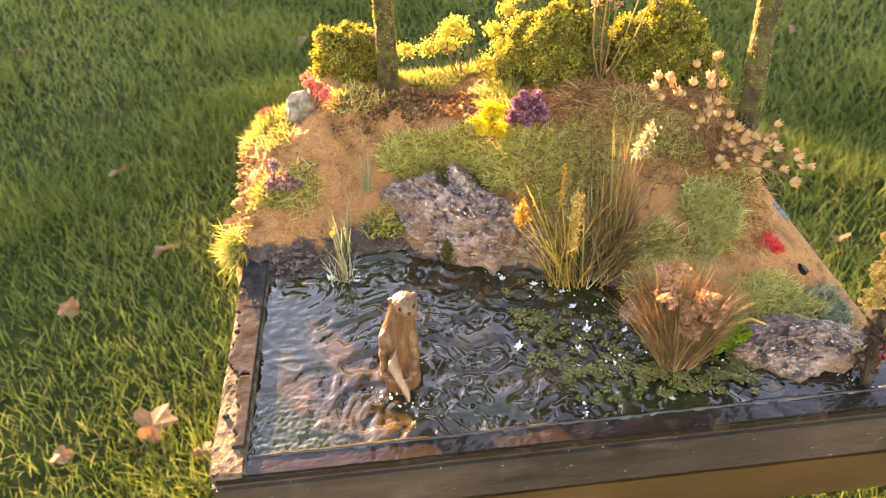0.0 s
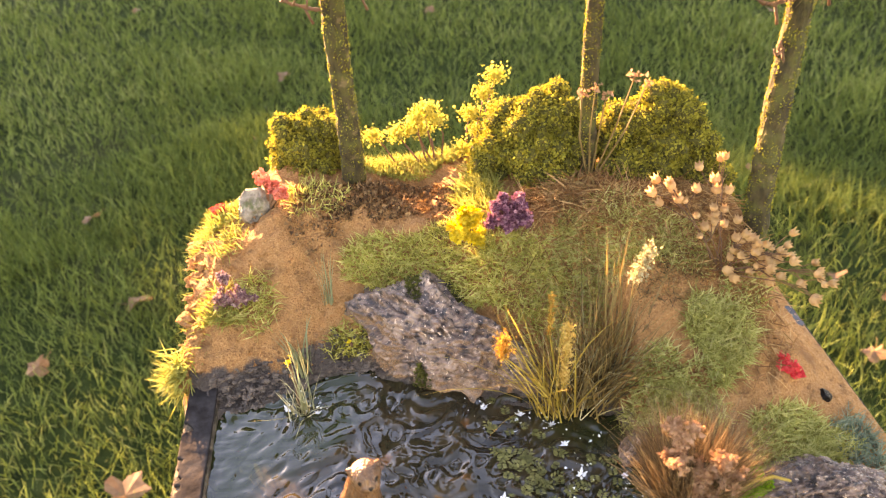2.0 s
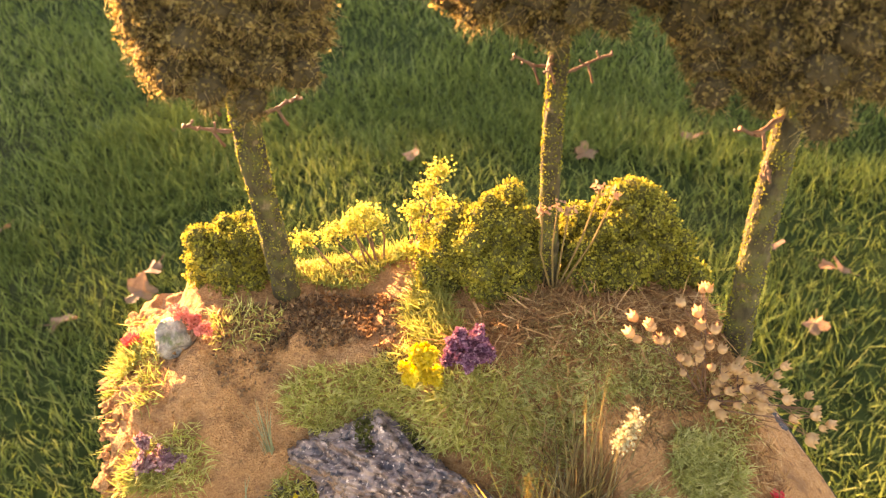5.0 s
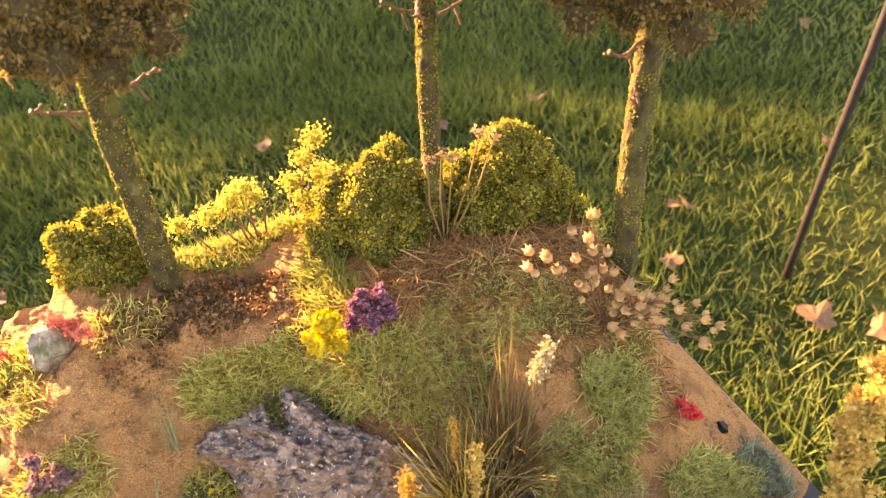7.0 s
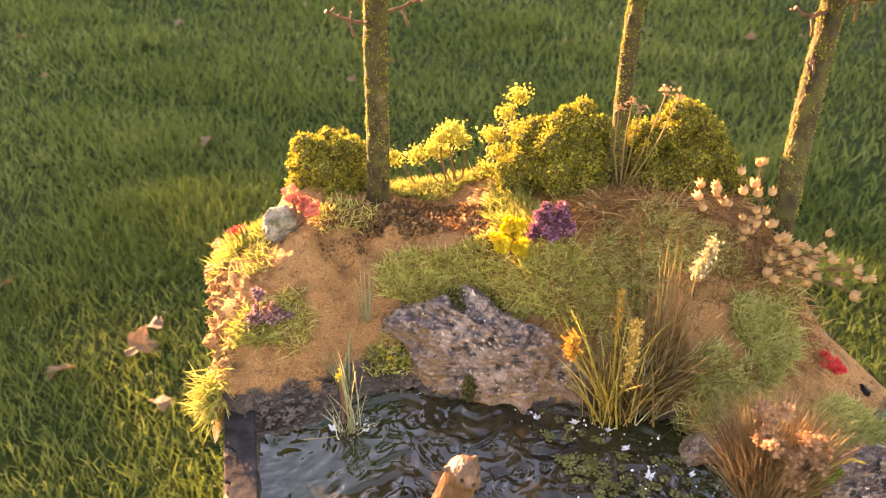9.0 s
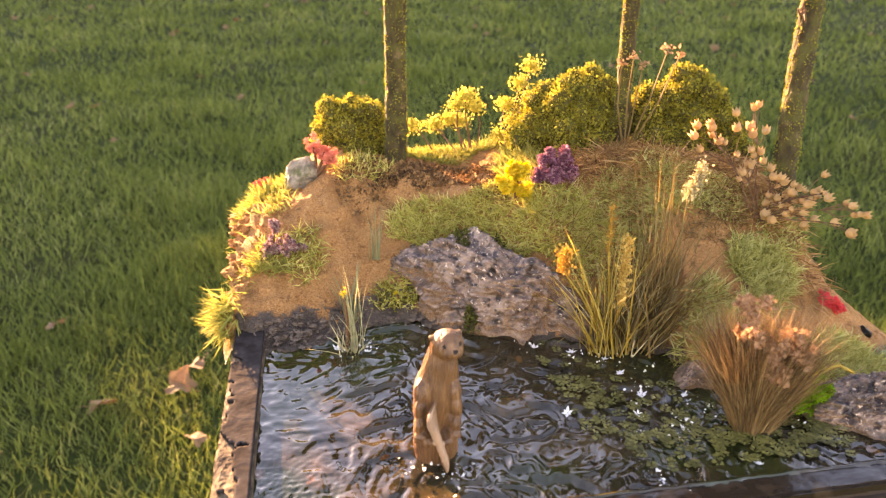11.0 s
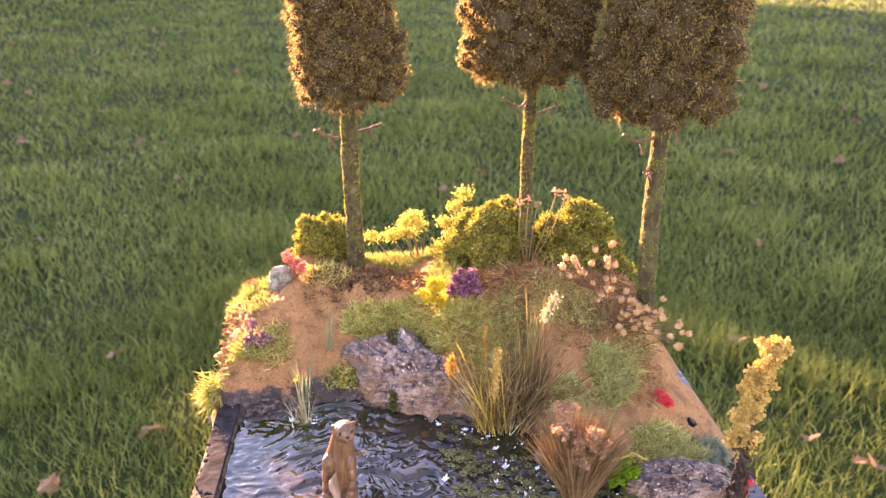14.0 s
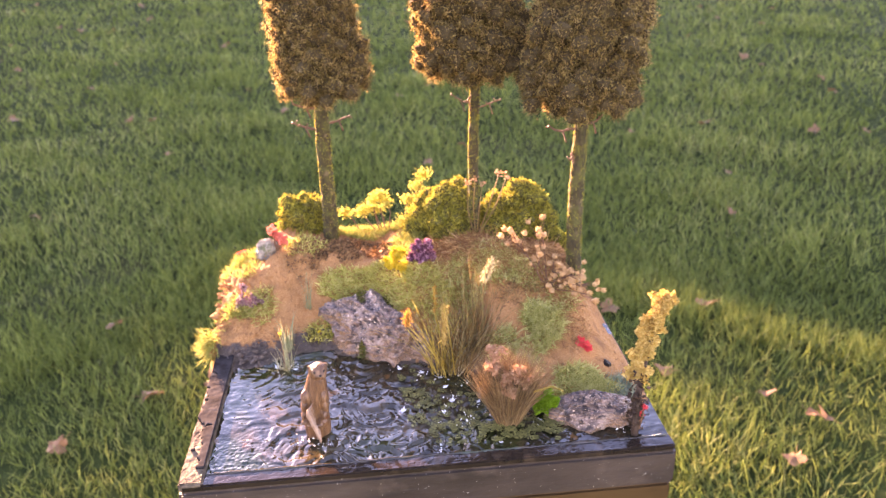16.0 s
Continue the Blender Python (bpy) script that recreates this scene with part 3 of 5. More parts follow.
def shade_trees():
    """A row of tall dense garden trees towards the sun, beyond the view, added to cast shadow over the lawn."""
    to_sun, along = Vector((-0.53, 0.848, 0)), Vector((0.848, 0.53, 0))
    rt = np.random.RandomState(5)
    for k in range(20):
        p = to_sun * (17.0 + rt.uniform(-0.3, 0.3)) + along * (5.9 - 1.1 * k)
        t = new("unseen_shade_tree")
        t.location = p
        tagged(t, "tall dense dark green tree, unseen, added to shade the lawn", "tree", "trees beyond the lawn")
        tube(Soup(), [p, p + Vector((0, 0, 1.4)), p + Vector((0.1, 0, 2.8))], [0.12, 0.10, 0.04], 8).build("trunk", M["bark"], t, model=False)
        # crown height sets where the added shadow ends on the lawn
        top = 3.20 + 0.31 * float(smooth01((5.7 - 1.1 * k) / 1.2)) + rt.uniform(-0.05, 0.05)
        s, c = Soup(), Soup()
        for j in range(9):
            f = j / 8
            a = rs.uniform(0, 6.28)
            o = p + Vector((0.35 * math.cos(a), 0.35 * math.sin(a), 0.6 + (top - 1.2) * f))
            r = 1.3 * (1 - 0.22 * f)
            bm = lump(o, (r, r, 0.6), k * 3 + j, 0.3, 2.2, 3)
            bm.verts.index_update()
            c.add([v.co[:] for v in bm.verts], [[v.index for v in q.verts] for q in bm.faces])
            q, nn = surface_points(bm, 320)
            bits(s, q, nn, 0.14)
            bm.free()
        cr = c.build("crown", M["hedge_leaf"], t, model=False)
        s.build("foliage", M["hedge_leaf"], cr, model=False)


def stake():
    e = new("garden_stake")
    e.location = (0.832, 0.788, 0.0)
    tagged(e, "thin dark rusty iron garden stake standing in the lawn", "garden stake")
    s = tube(Soup(), [(0.832, 0.788, -0.03), (0.836, 0.788, 0.2), (0.845, 0.786, 0.5), (0.86, 0.784, 0.9)], [0.006, 0.0065, 0.0065, 0.006], 10)
    s.build("rod", M["iron"], e, model=False, smooth=True)


# ---------------------------------------------------------------- base, pond and hill
def slab(u0, u1, v0, v1, z0, z1, nu=24, nv=24, wob=0.0, seed=0, bevel=0.02):
    """A worn board in base coordinates, as a bmesh in model units."""
    bm = bmesh.new()
    bmesh.ops.create_cube(bm, size=1.0)
    for v in bm.verts:
        v.co = Vector(((u0 + u1) / 2 + v.co.x * (u1 - u0), (v0 + v1) / 2 + v.co.y * (v1 - v0), (z0 + z1) / 2 + v.co.z * (z1 - z0)))
    bmesh.ops.bevel(bm, geom=bm.edges[:], offset=bevel, segments=2, affect="EDGES")
    long_u = [e for e in bm.edges if abs(e.verts[0].co.x - e.verts[1].co.x) > 0.6 * (u1 - u0)]
    bmesh.ops.subdivide_edges(bm, edges=long_u, cuts=nu, use_grid_fill=True)
    long_v = [e for e in bm.edges if abs(e.verts[0].co.y - e.verts[1].co.y) > 0.6 * (v1 - v0)]
    bmesh.ops.subdivide_edges(bm, edges=long_v, cuts=nv, use_grid_fill=True)
    for v in bm.verts:
        q = Vector((v.co.x, v.co.y, v.co.z + seed))
        k = noise.noise_vector(q * 7) * 0.6 + noise.noise_vector(q * 23) * 0.6 + noise.noise_vector(q * 60) * 0.3
        x, y = base_xy(v.co.x + k.x * wob, v.co.y + k.y * wob)
        v.co = Vector((x, y, v.co.z + k.z * wob))
    return bm


def base():
    t = thing("display_base", (*base_xy(BASE_W / 2, BASE_D / 2), -0.62), "square wooden display base, black upper edge with chipped paint", "base")
    part("wood_body", slab(0.012, BASE_W - 0.012, 0.012, BASE_D - 0.012, -0.62, -0.30, 16, 16, 0.004, 1), M["varnished_wood"], t, "brown varnished wood lower edge", smooth=False)
    part("painted_band", slab(0, BASE_W, 0, BASE_D, -0.30, -0.02, 40, 40, 0.0025, 2), M["black_paint"], t, "black painted upper band", smooth=False)
    part("rim", slab(0.0, 0.155, 0.02, 1.62, -0.03, 0.038, 12, 200, 0.005, 3, 0.012), M["raw_wood"], t, "bare rough wood rim with torn black paint", smooth=False)
    part("rim", slab(0.02, BASE_W - 0.01, 0.015, 0.125, -0.03, 0.020, 160, 6, 0.0035, 4, 0.010), M["wet_black"], t, "black rim soaked with glossy resin", smooth=False)
    film = bmesh.new()
    nu, nv, grid = 16, 150, []
    for j in range(nv):
        for i in range(nu):
            v = 0.16 + 1.46 * j / (nv - 1)
            u = 0.008 + 0.14 * i / (nu - 1)
            x, y = base_xy(u, v)
            grid.append((film.verts.new((x, y, 0.054 + 0.0025 * noise.noise(Vector((x * 9, y * 9, 3))))), (v - 0.62) * 0.55 - 0.34 + 5.5 * u + 0.42 * noise.fractal(Vector((x * 8, y * 8, 5)), 0.8, 2.0, 4)))
    for j in range(nv - 1):
        for i in range(nu - 1):
            q = [grid[j * nu + i], grid[j * nu + i + 1], grid[(j + 1) * nu + i + 1], grid[(j + 1) * nu + i]]
            if sum(w for _, w in q) > 0:
                film.faces.new([w for w, _ in q])
    for v in [v for v in film.verts if not v.link_faces]:
        film.verts.remove(v)
    shell = bmesh.ops.extrude_face_region(film, geom=film.faces[:])
    for v in shell["geom"]:
        if isinstance(v, bmesh.types.BMVert):
            v.co.z -= 0.016
    part("paint_film", film, M["grey_paint"], t, "torn dark grey paint film")
    part("resin_lip", slab(0.14, BASE_W - 0.03, 0.105, 0.135, -0.03, 0.026, 160, 2, 0.007, 5, 0.008), M["resin"], t, "uneven glossy resin edge")
    p = thing("pedestal", (*base_xy(BASE_W / 2, BASE_D / 2), -7.27), "plain brown wooden post that carries the base", "post")
    part("post", slab(BASE_W / 2 - 0.6, BASE_W / 2 + 0.6, BASE_D / 2 - 0.6, BASE_D / 2 + 0.6, -7.3, -0.62, 4, 4, 0.004, 6, 0.04), M["varnished_wood"], p, smooth=False)


def pond():
    """Poured resin: flat pools with meandering raised seams, rings round the figurine, frothy towards the front corner."""
    nx, ny = 440, 270
    U = np.linspace(0.14, BASE_W - 0.015, nx)
    V = np.linspace(0.12, 2.0, ny)
    verts = []
    for v in V:
        for u in U:
            x, y = base_xy(u, v)
            a = noise.noise_vector(Vector((x * 2.3, y * 2.3, 0.3)))
            n1 = noise.noise(Vector((x * 3.4 + a.x * 1.3, y * 4.2 + a.y * 1.3, 1.0)))
            n2 = noise.noise(Vector((x * 12 + a.y * 2, y * 12 + a.x * 2, 4.0)))
            seam = math.tanh(2.6 * math.sin(n1 * 9.5 + 1.5 * n2))
            curl = math.tanh(2.4 * math.sin(n2 * 6.0 + n1 * 4.0))
            ox, oy = x + 0.24, y - 2.54
            far = math.hypot(ox, oy)
            ring = math.sin(far * 30 + 3 * n2) * math.exp(-far * 4.5)
            calm = float(smooth01((x - 1.2) / 0.4))
            still = 1 - 0.75 * float(smooth01((0.75 - u) / 0.4)) * float(smooth01((1.5 - v) / 0.4))
            froth = float(smooth01((0.85 - u) / 0.6)) * float(smooth01((0.75 - v) / 0.5))
            z = (0.0052 * seam + 0.0028 * curl + 0.003 * n2 + 0.009 * n1 + 0.004 * ring) * (1 - 0.85 * calm) * still + 0.006
            if froth > 0.02:
                z += froth * 0.005 * noise.noise(Vector((x * 50, y * 50, 2.0)))
            verts.append((x, y, z))
    f = [[j * nx + i, j * nx + i + 1, (j + 1) * nx + i + 1, (j + 1) * nx + i] for j in range(ny - 1) for i in range(nx - 1)]
    tagged(raw("water", verts, f, M["resin"], smooth=True), "rippled glossy dark resin pond on the model base", "water", kind="structure")


def hillside():
    nx, ny = 260, 220
    v = []
    for j in range(ny):
        for i in range(nx):
            u, w = -0.07 + (BASE_W + 0.10) * i / (nx - 1), 0.45 + (BASE_D + 0.08 - 0.45) * j / (ny - 1)
            x, y = base_xy(u, w)
            v.append((x, y))
    v = np.array(v)
    z = hill(v[:, 0], v[:, 1])
    out = []
    for (x, y), h in zip(v, z):
        p = Vector((x, y, h))
        h += (0.026 * noise.fractal(p * 7, 0.8, 2.0, 5) + 0.012 * noise.noise(p * 40)) * (1 if h > 0.02 else 0.2)
        u, w = base_uv(x, y)
        if u < 0.12:
            k = noise.noise_vector(p * 6)
            x, y, h = x + 0.05 * k.x, y + 0.05 * k.y, h + 0.06 * k.z
        if u < 0.0:
            h -= 3.5 * (0.0 - u) ** 1.1
        if u > BASE_W - 0.02:
            h -= 4.0 * (u - BASE_W + 0.02)
        out.append((x, y, max(h, -0.28)))
    f = [[j * nx + i, j * nx + i + 1, (j + 1) * nx + i + 1, (j + 1) * nx + i] for j in range(ny - 1) for i in range(nx - 1)]
    out = np.array(out)
    mean = np.array([out[q].mean(axis=0) for q in f])
    d = mean[:, 1] - np.interp(mean[:, 0], SHORE_X, SHORE_Y)
    wet = (d > -0.05) | ((mean[:, 2] > -0.01) & (base_uv(mean[:, 0], mean[:, 1])[0] > 0.1))
    mu, mv = base_uv(mean[:, 0], mean[:, 1])
    wet = wet & ~((mu < 0.05) & (mv < 1.5))
    f = [q for q, k in zip(f, wet) if k]
    ob = raw("hillside", out, f, M["shore"], smooth=True)
    dv = out[:, 1] - np.interp(out[:, 0], SHORE_X, SHORE_Y)
    ragged = np.array([noise.fractal(Vector((x * 9, y * 9, 2.0)), 0.8, 2.0, 4) for x, y, z in out])
    width = np.interp(out[:, 0], [-1.3, -0.5, -0.2, 0.4, 1.2, 1.4], [0.24, 0.20, 0.10, 0.10, 0.12, 0.0])
    mud = np.clip((width - dv + 0.09 * ragged) / 0.035, 0, 1)
    layer = ob.data.attributes.new("mud", "FLOAT", "POINT")
    layer.data.foreach_set("value", mud.astype(np.float32))
    tagged(ob, "sandy brown model hillside with dark muddy shore", "hillside", kind="structure")


# ---------------------------------------------------------------- trees
def twig(soup, start, way, length, r, seed):
    q = random.Random(seed)
    p, d, path = Vector(start), Vector(way).normalized(), [Vector(start)]
    for i in range(4):
        d = (d + Vector((q.uniform(-0.3, 0.3), q.uniform(-0.3, 0.3), q.uniform(-0.2, 0.3)))).normalized()
        p = p + d * length / 4
        path.append(p.copy())
    fine, rad = [], []
    for i in range(17):
        f = i / 4
        a, b = path[min(int(f), 3)], path[min(int(f), 3) + 1]
        fine.append(a.lerp(b, f - min(int(f), 3)) + Vector((q.uniform(-1, 1), q.uniform(-1, 1), q.uniform(-1, 1))) * r * 0.22)
        rad.append(r * (1.0 - 0.3 * i / 16) * (1 + 0.35 * (i % 4 == 0) + q.uniform(-0.12, 0.12) + 0.45 * (i == 16)))
    tube(soup, fine, rad, 8)
    for i in (7, 12, 15):
        side = Vector((q.uniform(-1, 1), q.uniform(-1, 1), q.uniform(-0.6, 1))).normalized()
        tube(soup, [fine[i], fine[i] + side * r * 2.2, fine[i] + side * r * 3.6 + Vector((0, 0, r))], [r * 0.7, r * 0.5, r * 0.65], 6)
    return path


def model_tree(foot, top, radius, crown, twigs, seed, label):
    """A cut branch as trunk with knots and snapped twigs, and a shaggy moss crown. crown: rows of centre, radii."""
    t = thing("model_tree", foot, label, "model tree", "trees on the model hill")
    foot, top = Vector(foot), Vector(top)
    n, path, rad = 60, [], []
    q = random.Random(seed)
    for i in range(n + 1):
        s = i / n
        p = foot.lerp(top, s) + Vector((0.009 * math.sin(s * 5 + seed), 0.009 * math.cos(s * 4 + seed), 0))
        path.append(p)
        rad.append(radius * (1.12 - 0.2 * s) * (1 + 0.05 * q.uniform(-1, 1)))
    path.insert(0, foot - Vector((0, 0, 0.12)))
    rad.insert(0, radius * 1.2)
    s = Soup()
    tube(s, path, rad, 28)
    skin = s.v[-1]
    axis = np.repeat(np.array([p[:] for p in path]), 28, axis=0)
    for i, p in enumerate(skin):
        q3 = Vector((p[0] * 26, p[1] * 26, p[2] * 9 + seed))
        skin[i] = axis[i] + (p - axis[i]) * (1 + 0.10 * noise.fractal(q3, 0.9, 2.0, 4) + 0.10 * abs(noise.noise(q3 * 2.3)) + 0.05 * noise.noise(Vector((q3.x * 3, q3.y * 3, q3.z * 5))))
    trunk = s.build("trunk", M["bark"], t, "mossy grey-brown bark", smooth=True)
    m = 3600
    row = rs.randint(1, n, m)
    a = rs.uniform(0, 2 * math.pi, m)
    out = np.stack([np.cos(a), np.sin(a), np.zeros(m)], axis=1)
    base_p = np.array([path[i].lerp(path[i + 1], f)[:] for i, f in zip(row, rs.uniform(size=m))])
    keep = np.array([noise.noise(Vector((x * 9, y * 9, z * 5 + seed))) > -0.22 for x, y, z in base_p + out * 0.1])
    pts = base_p + out * (np.array(rad)[row] * 0.98)[:, None]
    bits(Soup(), pts[keep], out[keep], 0.0075).build("bark_moss", M["moss"], trunk, "crumbs of green moss")
    for k, (h, way, ln) in enumerate(twigs):
        s2 = Soup()
        a = foot.lerp(top, h)
        p2 = twig(s2, a + Vector(way).normalized() * radius * 0.5, way, ln * 0.8, radius * 0.17, seed * 10 + k)
        tube(s2, [p2[2], p2[2] + Vector((0.02, 0.0, -0.06)), p2[2] + Vector((0.03, 0.01, -0.09))], [radius * 0.14, radius * 0.12, radius * 0.15], 5)
        s2.build("twig", M["twig"], t, "snapped reddish twig", smooth=True)
    core, leaves, rim = Soup(), Soup(), Soup()
    for c, r in crown:
        knobs = [(Vector(c), Vector((r[0] * 0.80, r[1] * 0.80, r[2] * 0.88)))]
        for j in range(64):
            zz, a = 1 - 2 * (j + 0.5) / 64, 2.399 * j + seed
            w = min(1.0, 1.4 * math.sqrt(1 - zz * zz))
            g = r[0] * (0.07 + 0.11 * rs.uniform())
            knobs.append((Vector(c) + Vector((w * math.cos(a) * r[0], w * math.sin(a) * r[1], zz * r[2])) * (0.80 + 0.17 * rs.uniform()), Vector((g, g, g * 0.9))))
        for j, (o, g) in enumerate(knobs):
            bm = lump(o, g, seed + j, 0.34, 2.4, 4 if j == 0 else 2)
            bm.verts.index_update()
            core.add([v.co[:] for v in bm.verts], [[v.index for v in f.verts] for f in bm.faces])
            p, nn = surface_points(bm, 9000 if j == 0 else 210)
            bits(leaves, p + nn * (0.03 * rs.uniform(size=len(p)) ** 2)[:, None], nn, 0.0125)
            p, nn = surface_points(bm, 2600 if j == 0 else 90)
            blades(rim, p - nn * 0.01, nn + rs.normal(size=nn.shape) * 0.9, 0.05 * rs.uniform(0.3, 1.6, len(p)), 0.0026, 1.0, 2)
            bm.free()
    c1 = core.build("crown", M["crown_shade_core"], t, "shaggy dark olive-brown moss crown, core darkened for inner shade")
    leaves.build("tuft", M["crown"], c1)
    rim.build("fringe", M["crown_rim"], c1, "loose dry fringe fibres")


def trees():
    model_tree((-0.295, 4.65, 0.52), (-0.235, 4.52, 1.98), 0.058,
               [((-0.22, 4.5, 2.14), (0.38, 0.38, 0.29)), ((-0.25, 4.5, 2.5), (0.35, 0.35, 0.34)), ((-0.28, 4.5, 2.95), (0.31, 0.32, 0.40)), ((-0.28, 4.5, 3.35), (0.22, 0.22, 0.3))],
               [(0.74, (-1, -0.1, 0.05), 0.30), (0.78, (1, 0.2, -0.2), 0.26), (0.86, (-1, -0.5, 0.2), 0.28)], 1, "small tree of a mossy twig with a tall shaggy crown")
    model_tree((0.985, 4.30, 0.55), (1.0, 4.28, 2.05), 0.040,
               [((1.0, 4.35, 2.29), (0.43, 0.38, 0.28)), ((0.97, 4.36, 2.62), (0.42, 0.38, 0.34)), ((0.97, 4.36, 3.0), (0.36, 0.34, 0.4))],
               [(0.87, (-1, -0.2, -0.05), 0.24), (0.84, (1, 0, 0.02), 0.26), (0.90, (-1, -0.4, 0.1), 0.16)], 2, "small thin-trunked tree with a shaggy dark crown")
    model_tree((1.76, 3.85, 0.53), (1.785, 3.92, 1.98), 0.055,
               [((1.77, 3.95, 2.09), (0.44, 0.40, 0.26)), ((1.82, 3.95, 2.42), (0.43, 0.40, 0.34)), ((1.95, 3.95, 2.85), (0.32, 0.34, 0.42)), ((1.62, 4.0, 2.72), (0.16, 0.18, 0.2))],
               [(0.82, (-1, -0.3, 0.25), 0.36), (0.68, (-1, -0.4, -0.2), 0.09), (0.85, (1, -0.2, 0.1), 0.16)], 3, "small tree of a thick mossy stick with a broad dark crown")


# ---------------------------------------------------------------- bushes, flowers, plants
def moss_bush(name, blobs, count, label, leaf="moss", size=0.0102, core="moss_shade_core", rough=0.46):
    """A bush of clumped foam leaves: lumpy body in a shade-dark colour, thousands of small bits in tufts."""
    c0 = blobs[0][0]
    t = thing(name, (c0[0], c0[1], float(hill(c0[0], c0[1]))), label, "bush")
    body, leaves = Soup(), Soup()
    for k, (c, r) in enumerate(blobs):
        knobs = [(Vector(c), Vector(r) * 0.66)]
        n = int(12 + 62 * r[0])
        for j in range(n):
            zz = 1 - 1.55 * (j + 0.5) / n
            a = 2.399 * j + k
            d = Vector((math.sqrt(max(0, 1 - zz * zz)) * math.cos(a), math.sqrt(max(0, 1 - zz * zz)) * math.sin(a), zz))
            f = 0.58 + 0.46 * rs.uniform()
            g = (0.17 + 0.30 * rs.uniform() ** 1.2) * min(r)
            knobs.append((Vector(c) + Vector((d.x * r[0], d.y * r[1], d.z * r[2])) * f, Vector((g, g, g))))
        for j, (o, g) in enumerate(knobs):
            bm = lump(o, g, k + j + c[0] * 5, rough, 2.6, 4 if j == 0 else 2)
            bm.verts.index_update()
            body.add([v.co[:] for v in bm.verts], [[v.index for v in f.verts] for f in bm.faces])
            p, nn = surface_points(bm, int(count * 34.0 * (g[0] * g[2]) + 60) if j else int(count * 0.2))
            bits(leaves, p + nn * (0.026 * rs.uniform(size=len(p)) ** 2)[:, None], nn, size * rs.uniform(0.5, 1.4, len(p)))
            bm.free()
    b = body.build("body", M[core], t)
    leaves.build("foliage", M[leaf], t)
    return t


def foam(name, blobs, count, mat, label, category, size=0.03, stem=None, foot=None, group=""):
    """A clump of crumbled foam flowers on short stems."""
    c0 = foot or (blobs[0][0][0], blobs[0][0][1], float(hill(blobs[0][0][0], blobs[0][0][1])))
    t = thing(name, c0, label, category, group)
    st = Soup()
    for c, r in blobs:
        tube(st, [c0, Vector(c0).lerp(Vector(c), 0.5) + Vector((0.01, 0, 0.01)), c], [0.012, 0.009, 0.007], 5)
    st.build("stem", M[stem or "twig"], t)
    s = Soup()
    for k, (c, r) in enumerate(blobs):
        for j in range(15):
            cc = Vector(c) + Vector(rs.normal(size=3)) * r * 0.62
            g = r * (0.16 + 0.16 * rs.uniform())
            bm = lump(cc, (g, g, g), k + j + c[1] * 3, 0.45, 2.8, 1)
            bm.verts.index_update()
            s.add([v.co[:] for v in bm.verts], [[v.index for v in f.verts] for f in bm.faces])
            p, nn = surface_points(bm, max(8, count // 7))
            bits(s, p + nn * (rs.uniform(0, 0.25, len(p)) * r)[:, None], nn, size * 0.5)
            bm.free()
    s.build("flower_head", M[mat], t)
    return t


def grass_patch(cx, cy, rx, ry, count, mat, label, length=0.085, turn=0.0, lean=0.9, width=0.0078):
    p = ground_points(cx, cy, rx, ry, count, turn)
    nn = hill_normals(p)
    way = nn + rs.normal(size=nn.shape) * lean
    way[:, 2] = np.abs(way[:, 2]) + 0.15
    s = blades(Soup(), p + nn * 0.004, way, length * rs.uniform(0.5, 1.2, count), width, 0.5, 2)
    o = at(*on(cx, cy))
    tagged(s.build("grass_patch", M[mat], origin=o), label, "grass", kind="stuff")


def tuft(name, foot, count, spread, length, lean, mat, label, category="grass", width=0.014, bend=0.35, tilt=(0, 0, 0)):
    """A bunch of long stalks from one foot."""
    t = thing(name, foot, label, category)
    roots = np.array(foot) + rs.normal(size=(count, 3)) * np.array([spread, spread * 0.6, 0.0])
    way = rs.normal(size=(count, 3)) * lean + np.array([0, 0, 1.0]) + np.array(tilt)
    way[:, 2] = np.abs(way[:, 2])
    single = min(60, count // 3)
    s = blades(Soup(), roots[single:], way[single:], length * rs.uniform(0.55, 1.1, count - single), width, bend, 4)
    tagged(s.build("thicket", M[mat], t), kind="stuff")
    for k in range(single):
        blades(Soup(), roots[k:k + 1], way[k:k + 1], length * rs.uniform(0.8, 1.15, 1), width * 1.4, bend, 5).build("stalk", M[mat], t)
    return t


